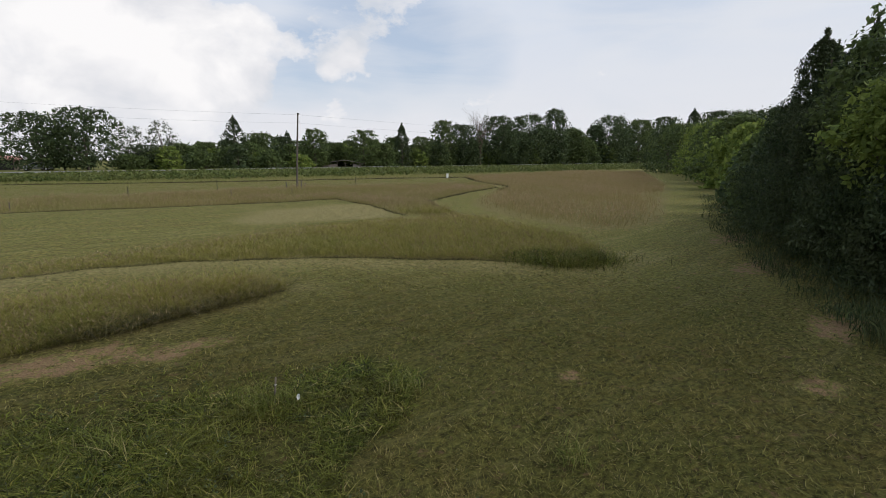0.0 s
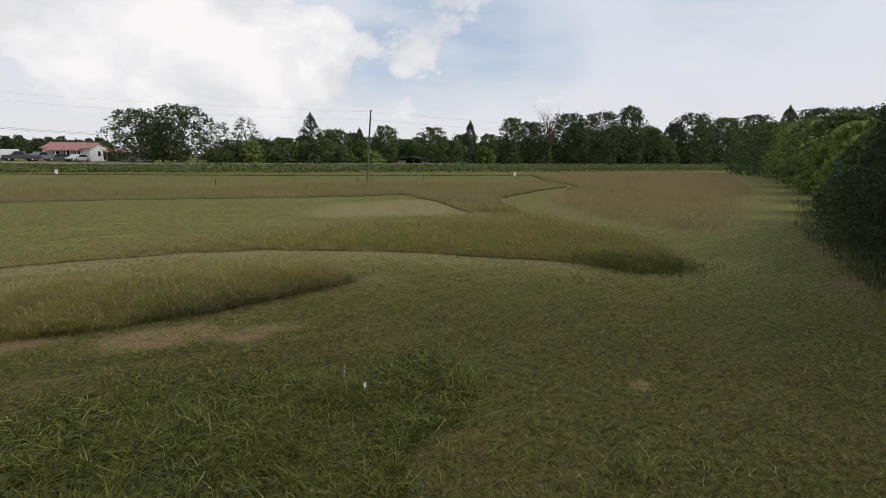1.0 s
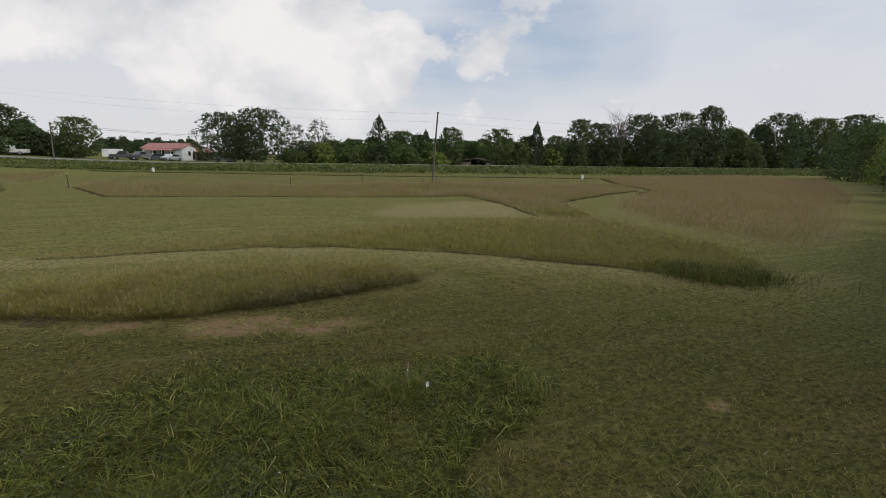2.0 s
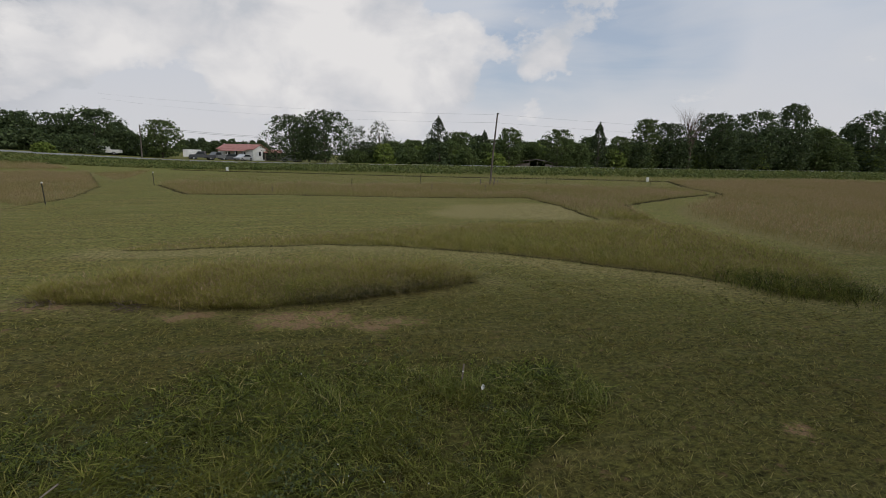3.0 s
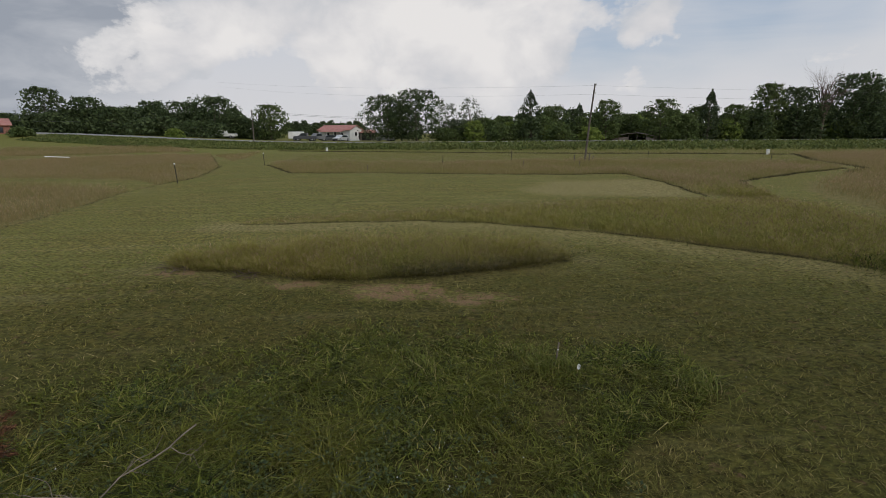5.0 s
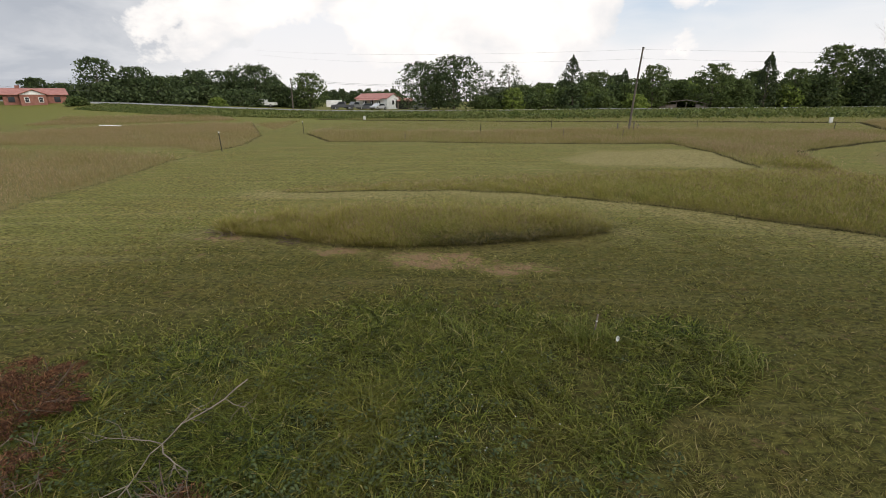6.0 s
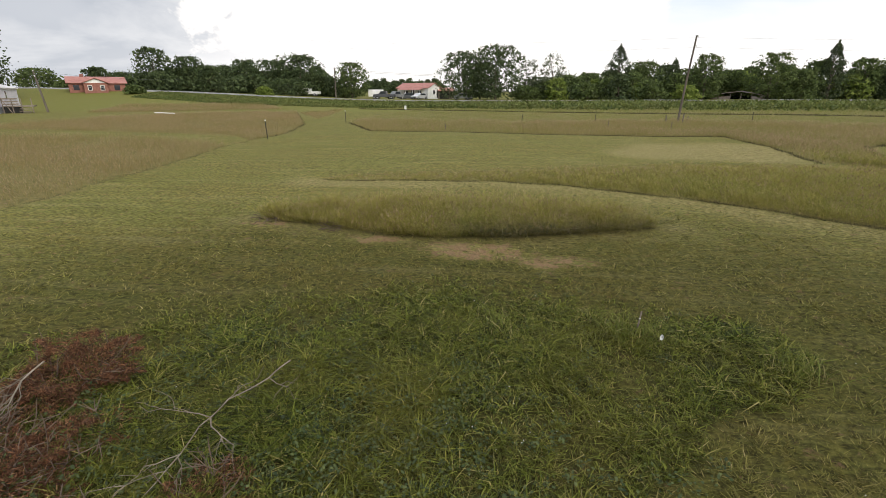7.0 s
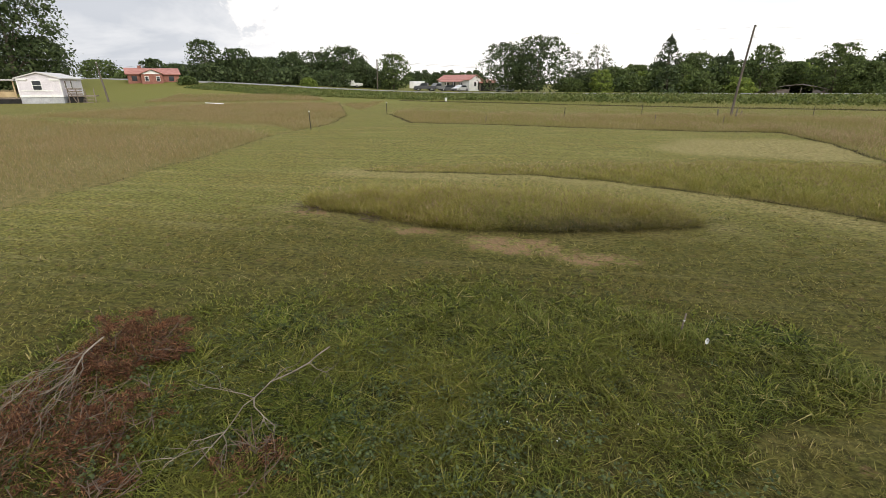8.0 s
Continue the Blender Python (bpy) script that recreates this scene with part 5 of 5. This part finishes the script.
def mobile_home():
    # near end wall spans azimuth 88 to 85; the long side runs away from the field
    x0, y0 = spot(88.1, 80)
    x1, y1 = spot(85.0, 80.5)
    turn = math.degrees(math.atan2(y1 - y0, x1 - x0))
    m = pose(x0, y0, float(land(x0, y0)), 0, 0, turn - 20)
    L, Wd = 12.0, math.hypot(x1 - x0, y1 - y0)
    h = thing("mobile_home", m, "pale single-wide mobile home with a low arched metal roof", "mobile home")
    part("skirting", boxed((0.04, Wd - 0.04, 0.04, L - 0.04, -0.3, 0.75)), GREY_PAINT, h, "grey-blue skirting")
    part("wall", prism([(0, 0.75), (Wd, 0.75), (Wd, 2.95), (Wd / 2, 3.55), (0, 2.95)], 0, L), PINK, h)
    part("roof", prism([(-0.18, 2.90), (Wd / 2, 3.60), (Wd + 0.18, 2.90), (Wd + 0.18, 3.02), (Wd / 2, 3.74), (-0.18, 3.02)], -0.2, L + 0.2), PALE_ROOF, h)
    part("band", boxed((0.0, Wd, -0.03, -0.004, 0.75, 1.05)), WHITE, h, "white trim band")
    part("band", boxed((0.3, Wd - 0.9, -0.035, -0.004, 1.45, 1.60)), WHITE, h, "white trim band")
    part("eave_trim", boxed((0.1, 1.1, -0.10, -0.004, 2.72, 2.95), (Wd - 1.1, Wd - 0.1, -0.10, -0.004, 2.72, 2.95)), WHITE, h)
    for x in (0.02, Wd - 0.12):
        part("corner_trim", boxed((x, x + 0.1, -0.025, -0.004, 1.06, 2.90)), WHITE, h)
    window(h, 1.95, 0.0, 1.62, 0.85, 1.05, "x")
    for y in (2.2, 5.4):
        window(h, Wd, y, 1.7, 0.8, 0.95, "y")
    # covered deck on its far side
    d = thing("covered_deck", m, "wooden deck with posts and a flat roof beside the mobile home", "deck")
    part("deck_floor", boxed((-4.2, -0.05, 0.6, 5.0, 0.55, 0.7)), OLD_WOOD, d)
    # black panel in place of the shade beneath the open deck
    part("deck_shade", boxed((-4.2, -0.05, 0.62, 0.68, -0.1, 0.545)), DARK, d, "dark panel standing in for shade under the open deck")
    part("deck_roof", boxed((-4.5, -0.2, 0.3, 5.2, 2.72, 2.84)), PALE_ROOF, d)
    for x in (-4.1, -2.2, -0.5):
        part("deck_post", boxed((x - 0.07, x + 0.07, 0.62, 0.76, 0.705, 2.715)), NEW_WOOD, d)
    part("rail", boxed((-4.1, -0.5, 0.64, 0.70, 1.45, 1.55)), NEW_WOOD, d)
    part("rail_panel", boxed((-4.1, -0.5, 0.66, 0.69, 0.75, 1.40)), NEW_WOOD, d)
    # small landing with steps on the near long side
    s = thing("wooden_steps", m, "grey wooden landing with steps beside the mobile home", "steps")
    part("landing", boxed((Wd + 0.25, Wd + 3.2, 1.0, 3.2, 0.75, 0.88)), OLD_WOOD, s)
    for k in range(4):
        part("tread", boxed((Wd + 1.9, Wd + 3.0, 0.95 - 0.28 * (k + 1), 0.95 - 0.28 * k, 0.56 - 0.18 * k, 0.62 - 0.18 * k)), OLD_WOOD, s)
    for x in (Wd + 0.3, Wd + 1.2, Wd + 2.1, Wd + 3.1):
        part("post", boxed((x - 0.05, x + 0.05, 1.0, 1.1, -0.1, 1.75)), OLD_WOOD, s)
    for z in (1.0, 1.3, 1.62):
        part("board", boxed((Wd + 0.3, Wd + 1.85, 0.94, 0.99, z, z + 0.16)), OLD_WOOD, s)
    # solid dark block stands for the shade below the landing
    part("underside", boxed((Wd + 0.3, Wd + 1.8, 1.15, 3.0, -0.1, 0.745)), DARK, s, "dark block standing in for shade under the landing")
    bm = boxed((-0.04, 0.04, -0.05, 0.05, 0, 2.3))
    bmesh.ops.rotate(bm, verts=bm.verts[:], cent=(0, 0, 0), matrix=Matrix.Rotation(radians(-24), 3, "Y"))
    bmesh.ops.translate(bm, verts=bm.verts[:], vec=(Wd + 1.15, 0.85, -0.1))
    part("brace", bm, OLD_WOOD, s)


mobile_home()


def tin_barn():
    m = turned(11.8, 118.5, 8, -0.62)
    h = thing("collapsed_barn", m, "low sagging tin-roofed shed beyond the road", "shed")
    part("roof", prism([(-5.0, 1.25), (-2.2, 1.85), (0.6, 2.15), (3.0, 1.75), (5.0, 1.25), (5.0, 1.36), (3.0, 1.88), (0.6, 2.30), (-2.2, 1.98), (-5.0, 1.36)], 0, 5), RUST_ROOF, h)
    part("wall", boxed((-4.8, -1.2, 0.3, 0.4, -0.3, 1.30)), RUST_ROOF, h)
    part("wall", boxed((2.6, 4.8, 0.3, 0.4, -0.3, 1.28)), RUST_ROOF, h)
    # back of the shed coloured black for the shade within
    part("inside", boxed((-4.7, 4.7, 4.5, 4.6, -0.3, 1.25)), DARK, h, "dark sheet standing in for shade inside the shed")
    for x in (-1.2, 0.7, 2.6):
        part("post", boxed((x - 0.06, x + 0.06, 0.2, 0.32, -0.3, 1.75)), OLD_WOOD, h)


tin_barn()


# ---- parked vehicles ----
def wheel(parent, x, y, r):
    bm = bmesh.new()
    bmesh.ops.create_cone(bm, cap_ends=True, segments=18, radius1=r, radius2=r, depth=0.2, matrix=Matrix.Translation((x, y, r)) @ Matrix.Rotation(radians(90), 4, "X"))
    w = part("wheel", bm, TYRE, parent)
    bm = bmesh.new()
    bmesh.ops.create_cone(bm, cap_ends=True, segments=14, radius1=r * 0.6, radius2=r * 0.5, depth=0.212, matrix=Matrix.Translation((x, y, r)) @ Matrix.Rotation(radians(90), 4, "X"))
    part("rim", bm, CHROME, w)


def car(name, az, d, turn, colour, outline, glass, label, length=4.4, width=1.75):
    h = thing(name, turned(az, d, turn), label, "car" if name == "car" else "truck", "parked vehicles")
    mat = paint(name + "_paint", colour)
    part("body", prism(outline, -width / 2, width / 2), mat, h, "", 0.03)
    for y in (-width / 2 - 0.006, width / 2 - 0.014):
        part("side_window", prism(glass, y, y + 0.02), GLASS, h)
    part("bumper", boxed((-length / 2 - 0.07, -length / 2 + 0.02, -width / 2 + 0.1, width / 2 - 0.1, 0.35, 0.52)), DARK, h)
    for y in (-width / 2 + 0.25, width / 2 - 0.25):
        part("headlight", boxed((-length / 2 - 0.015, -length / 2 + 0.05, y - 0.14, y + 0.14, 0.6, 0.74)), CHROME, h)
    for x in (-length * 0.31, length * 0.31):
        for y in (-width / 2 + 0.08, width / 2 - 0.08):
            wheel(h, x, y, 0.33)


SEDAN = [(-2.2, 0.3), (2.2, 0.3), (2.2, 0.85), (1.7, 0.95), (1.0, 1.40), (-0.4, 1.42), (-1.1, 0.95), (-2.15, 0.78)]
SEDAN_GLASS = [(-0.9, 0.95), (1.45, 0.95), (0.95, 1.34), (-0.38, 1.36)]
TRUCK = [(-2.6, 0.45), (2.6, 0.45), (2.6, 1.05), (0.55, 1.05), (0.45, 1.72), (-0.75, 1.74), (-1.3, 1.12), (-2.55, 1.02)]
TRUCK_GLASS = [(-1.05, 1.14), (0.35, 1.14), (0.32, 1.62), (-0.7, 1.64)]
car("car", 45.4, 116, 95, (0.55, 0.56, 0.58), SEDAN, SEDAN_GLASS, "silver sedan parked before the white house")
car("car", 40.4, 112, 30, (0.42, 0.43, 0.45), SEDAN, SEDAN_GLASS, "grey sedan parked beneath the trees")
car("pickup_truck", 49.4, 114, 40, (0.06, 0.062, 0.07), TRUCK, TRUCK_GLASS, "black pickup truck parked in the gravel yard", 5.2, 1.9)
car("pickup_truck", 48.0, 116, 80, (0.16, 0.165, 0.17), TRUCK, TRUCK_GLASS, "dark grey pickup truck parked in the yard", 5.2, 1.9)
car("car", 46.8, 117, 60, (0.06, 0.065, 0.07), SEDAN, SEDAN_GLASS, "dark sedan parked in the yard")
car("pickup_truck", 57.9, 117, 40, (0.62, 0.62, 0.60), TRUCK, TRUCK_GLASS, "pale pickup truck parked under the trees", 5.2, 1.9)


def box_trailer():
    h = thing("box_trailer", turned(50.4, 117, 45), "white enclosed cargo trailer parked in the yard", "trailer", "parked vehicles")
    part("body", boxed((-1.7, 1.7, -1.0, 1.0, 0.45, 2.0)), WHITE, h, "", 0.04)
    part("hitch", boxed((1.7, 2.6, -0.06, 0.06, 0.45, 0.55)), STEEL, h)
    for x in (-0.4, 0.4):
        for y in (-0.95, 0.95):
            wheel(h, x, y, 0.32)


box_trailer()


# ---- dead brush and fallen branch near the camera ----
def sprays(rng, centre, reach, height, n, length, w):
    """Fine dead foliage: feathery fronds, each a bent axis with short needles along it, in an uneven heap."""
    k = 46
    per = n // k
    a, q = rng.uniform(0, 2 * np.pi, k), np.sqrt(rng.random(k))
    C = np.stack([centre[0] + 0.8 * reach * q * np.cos(a), centre[1] + 0.8 * reach * q * np.sin(a), height * (1 - 0.75 * q) * rng.uniform(0.2, 1, k)], 1)
    way = np.stack([np.cos(a), np.sin(a), rng.normal(0.1, 0.4, k)], 1) + rng.normal(0, 0.5, (k, 3))
    way /= np.linalg.norm(way, axis=1)[:, None]
    i = np.repeat(np.arange(k), per)
    n = len(i)
    t = rng.uniform(0, 1, n)
    long = (reach * rng.uniform(0.35, 0.75, k))[i]
    spread = 0.16 * reach * (1.05 - t)
    P = C[i] + way[i] * (t * long)[:, None] + rng.normal(0, 1, (n, 3)) * spread[:, None] * [1, 1, 0.5]
    P[:, 2] -= 0.25 * long * t * t
    P[:, 2] = np.maximum(P[:, 2], 0.02) + land(P[:, 0], P[:, 1])
    d = rng.normal(0, 0.75, (n, 3)) + way[i]
    d /= np.linalg.norm(d, axis=1)[:, None]
    s = np.cross(d, rng.normal(0, 1, (n, 3)))
    s /= np.linalg.norm(s, axis=1)[:, None]
    l, ww = (length * rng.uniform(0.5, 1.3, n))[:, None], (w * rng.uniform(0.5, 1.2, n))[:, None]
    V = np.stack([P - d * l / 2, P + s * ww, P + d * l / 2, P - s * ww], 1).reshape(-1, 3)
    return V, np.arange(4 * n).reshape(-1, 4), C


def brush_pile(centre, reach, height, n, seed, label, twigs=13):
    rng = np.random.default_rng(seed)
    root = thing("brush_pile", pose(0, 0, 0), label, "brush pile", "dead brush")
    v, f, C = sprays(rng, centre, reach, height, int(n * 1.6), 0.05, 0.0034)
    mesh_part("dead_foliage", mesh_of("dead_foliage", v, f, [DEAD]), root, "rust-brown dead needles")
    z = float(land(*centre))
    for _ in range(twigs):
        a = rng.uniform(0, 2 * np.pi)
        p = np.array([centre[0] + 0.5 * reach * math.cos(a), centre[1] + 0.5 * reach * math.sin(a), z + 0.05])
        v, f = tubes(bare_limbs(rng, p, np.array([math.cos(a + rng.normal(0, 1)), math.sin(a + rng.normal(0, 1)), rng.uniform(0.2, 1.0)]), reach * rng.uniform(0.35, 0.8), 0.0038, 1, [], 0.6), 4)
        mesh_part("twig", mesh_of("twig", v, f, [TWIG], flat=False), root, "thin grey-brown dead twig")


brush_pile((-4.75, 0.30), 0.44, 0.54, 8000, 601, "rust-brown dead cedar brush lying in long grass")
brush_pile((-3.75, 0.10), 0.34, 0.26, 3600, 602, "reddish dead cedar foliage in long grass")
brush_pile((-3.75, -0.50), 0.50, 0.32, 6500, 603, "reddish dead cedar brush heaped in grass")
brush_pile((-3.15, -0.30), 0.30, 0.18, 2600, 604, "reddish dead cedar foliage in long grass")
brush_pile((-4.35, -0.45), 0.40, 0.30, 3000, 606, "reddish dead cedar brush heaped in grass")
brush_pile((-2.72, 0.55), 0.26, 0.14, 1100, 605, "dull brown dead twigs among grass", 10)


def crooked(rng, a, b, r0, r1, steps=7, bend=0.05):
    """A crooked tapering twig from a to b."""
    a, b = np.array(a, float), np.array(b, float)
    l = np.linalg.norm(b - a)
    off = np.zeros(3)
    pts = []
    for k, t in enumerate(np.linspace(0, 1, steps)):
        if 0 < k < steps - 1:
            off = off * 0.5 + rng.normal(0, bend * l, 3)
        p = a + (b - a) * t + (off if k < steps - 1 else 0)
        pts.append((*p, r0 + (r1 - r0) * t))
    return pts


def twig_fan():
    """A broken cedar limb whose bare twigs fan out over the brush."""
    rng = np.random.default_rng(61)
    root = thing("broken_limb", pose(0, 0, 0), "pale bare cedar limb fanning out over dead brush", "branch", "fallen branches")
    stem = crooked(rng, (-4.62, 0.12, 0.36), (-4.32, -0.14, 0.26), 0.008, 0.005, 5, 0.03)
    v, f = tubes([stem], 7)
    limb = mesh_part("limb", mesh_of("limb", v, f, [PALE_BARK], flat=False), root)
    for i in range(15):
        e = np.array([-4.1 + rng.normal(0, 0.28), -0.62 + rng.normal(0, 0.25), 0.06 + rng.uniform(0, 0.2)])
        t = crooked(rng, stem[rng.integers(1, 5)][:3], e, 0.0032, 0.0012, 7, 0.05)
        paths = [t]
        for _ in range(3):
            s = np.array(t[rng.integers(2, 6)][:3])
            paths.append(crooked(rng, s, s + (e - s) * 0.5 + rng.normal(0, 0.07, 3), 0.0025, 0.001, 5, 0.08))
        v, f = tubes(paths, 5)
        mesh_part("twig", mesh_of("twig", v, f, [PALE_BARK if i % 3 else TWIG], flat=False), limb)


twig_fan()


def fallen_branch():
    root = thing("fallen_branch", pose(0, 0, 0), "long pale forked dead branch lying across the grass", "branch", "fallen branches")
    rng = np.random.default_rng(62)
    knots = [(-3.45, 1.55, 0.20), (-3.30, 1.28, 0.23), (-3.28, 0.95, 0.22), (-3.20, 0.79, 0.20), (-3.02, 0.52, 0.17), (-2.92, 0.28, 0.10)]
    main = []
    for k in range(5):
        main += crooked(rng, knots[k], knots[k + 1], 0.0068 - 0.0009 * k, 0.0059 - 0.0009 * k, 4, 0.03)[: (4 if k == 4 else 3)]
    v, f = tubes([main], 7)
    limb = mesh_part("limb", mesh_of("limb", v, f, [PALE_BARK], flat=False), root)
    for a, b, r in ((knots[3], (-2.72, 0.72, 0.07), 0.006), (knots[3], (-3.75, 0.50, 0.18), 0.004), (knots[4], (-3.20, 0.22, 0.10), 0.004), (knots[4], (-2.82, 0.42, 0.05), 0.004),
                    (knots[2], (-3.22, 1.22, 0.40), 0.004), (knots[1], (-3.05, 1.30, 0.20), 0.004), (knots[4], (-3.06, 0.14, 0.08), 0.004)):
        t = crooked(rng, a, b, r, 0.0015, 7, 0.05)
        paths = [t]
        for _ in range(4):
            s = np.array(t[rng.integers(2, 6)][:3])
            paths.append(crooked(rng, s, s + (np.array(b) - s) * 0.5 + rng.normal(0, 0.07, 3), 0.0025, 0.001, 5, 0.08))
        v, f = tubes(paths, 5)
        mesh_part("twig", mesh_of("twig", v, f, [PALE_BARK], flat=False), limb)


fallen_branch()


def twig_heap(x, y, seed):
    rng = np.random.default_rng(seed)
    root = thing("twig_heap", pose(0, 0, 0), "small heap of dead brown stalks at the uncut grass edge", "twigs", "twig heaps")
    z, paths = float(land(x, y)), []
    for _ in range(14):
        a = rng.uniform(0, np.pi)
        c = np.array([x + rng.normal(0, 0.16), y + rng.normal(0, 0.08), z + rng.uniform(0.01, 0.10)])
        d = np.array([math.cos(a), 0.5 * math.sin(a), rng.normal(0, 0.15)]) * rng.uniform(0.08, 0.22)
        paths.append([(*(c - d), 0.006), (*(c + [0, 0, 0.02]), 0.006), (*(c + d), 0.003)])
    v, f = tubes(paths, 5)
    mesh_part("stalks", mesh_of("stalks", v, f, [TWIG], flat=False), root)


for i, (x, y) in enumerate(((-7.2, 4.45), (-8.4, 3.95))):
    twig_heap(x, y, 620 + i)


# ---- stake, blossoms ----
def survey_stake():
    z = float(land(-1.57, 4.27))
    root = thing("survey_stake", pose(-1.57, 4.27, z, 3, 5, 20), "thin weathered stake with a pale top in the grass", "stake")
    v, f = tubes([[(0, 0, -0.05, 0.010), (0, 0, 0.14, 0.009), (0, 0, 0.30, 0.008), (0, 0, 0.302, 0.001)]], 7)
    mesh_part("shaft", mesh_of("shaft", v, f, [OLD_WOOD], flat=False), root)
    v, f = tubes([[(0, 0, 0.215, 0.001), (0, 0, 0.216, 0.0098), (0.001, 0, 0.228, 0.0098), (0.001, 0, 0.229, 0.001)]], 7)
    mesh_part("band", mesh_of("band", v, f, [PETAL], flat=False), root, "pale band")


survey_stake()


def white_bloom():
    z = float(land(-1.29, 4.16))
    root = thing("bindweed_bloom", pose(-1.29, 4.16, z), "single white bindweed bloom standing over the grass", "flower")
    v, f = tubes([[(0, 0, 0, 0.002), (0.01, 0, 0.09, 0.002), (0.0, 0, 0.16, 0.002)]], 4)
    mesh_part("stem", mesh_of("stem", v, f, [LUSH], flat=False), root)
    bm = bmesh.new()
    c = bm.verts.new((0, 0, 0.15))
    ring = [bm.verts.new((0.016 * math.cos(a) * (1 + 0.15 * (i % 2)), 0.012 * math.sin(a) - 0.010, 0.155 + 0.026 * math.sin(a))) for i, a in enumerate(np.arange(10) * 2 * math.pi / 10)]
    for i in range(10):
        bm.faces.new((c, ring[i - 1], ring[i]))
    part("petals", bm, PETAL, root)


white_bloom()


def clover():
    rng = np.random.default_rng(71)
    n = 34
    x = np.concatenate([rng.normal(-1.75, 0.45, n // 2), rng.uniform(-5, 0.5, n - n // 2)])
    y = np.concatenate([rng.normal(2.2, 0.4, n // 2), rng.uniform(0.5, 5, n - n // 2)])
    V, F, base = [], [], 0
    for px, py in zip(x, y):
        z = float(land(px, py)) + rng.uniform(0.07, 0.14)
        m = 14
        d = rng.normal(0, 1, (m, 3))
        d /= np.linalg.norm(d, axis=1)[:, None]
        c = np.array([px, py, z])
        s = np.cross(d, rng.normal(0, 1, (m, 3)))
        s /= np.linalg.norm(s, axis=1)[:, None]
        r = rng.uniform(0.003, 0.006)
        V.append(np.stack([c + d * r * 0.2 - s * 0.002, c + d * r * 0.2 + s * 0.002, c + d * r * 1.5], 1).reshape(-1, 3))
        F.append(np.arange(3 * m).reshape(-1, 3) + base)
        base += 3 * m
    tagged(new("clover_blossoms", mesh_of("clover_blossoms", np.concatenate(V), np.concatenate(F), [PETAL])), "tiny white clover blossoms scattered through the grass", "flowers", kind="stuff")


clover()
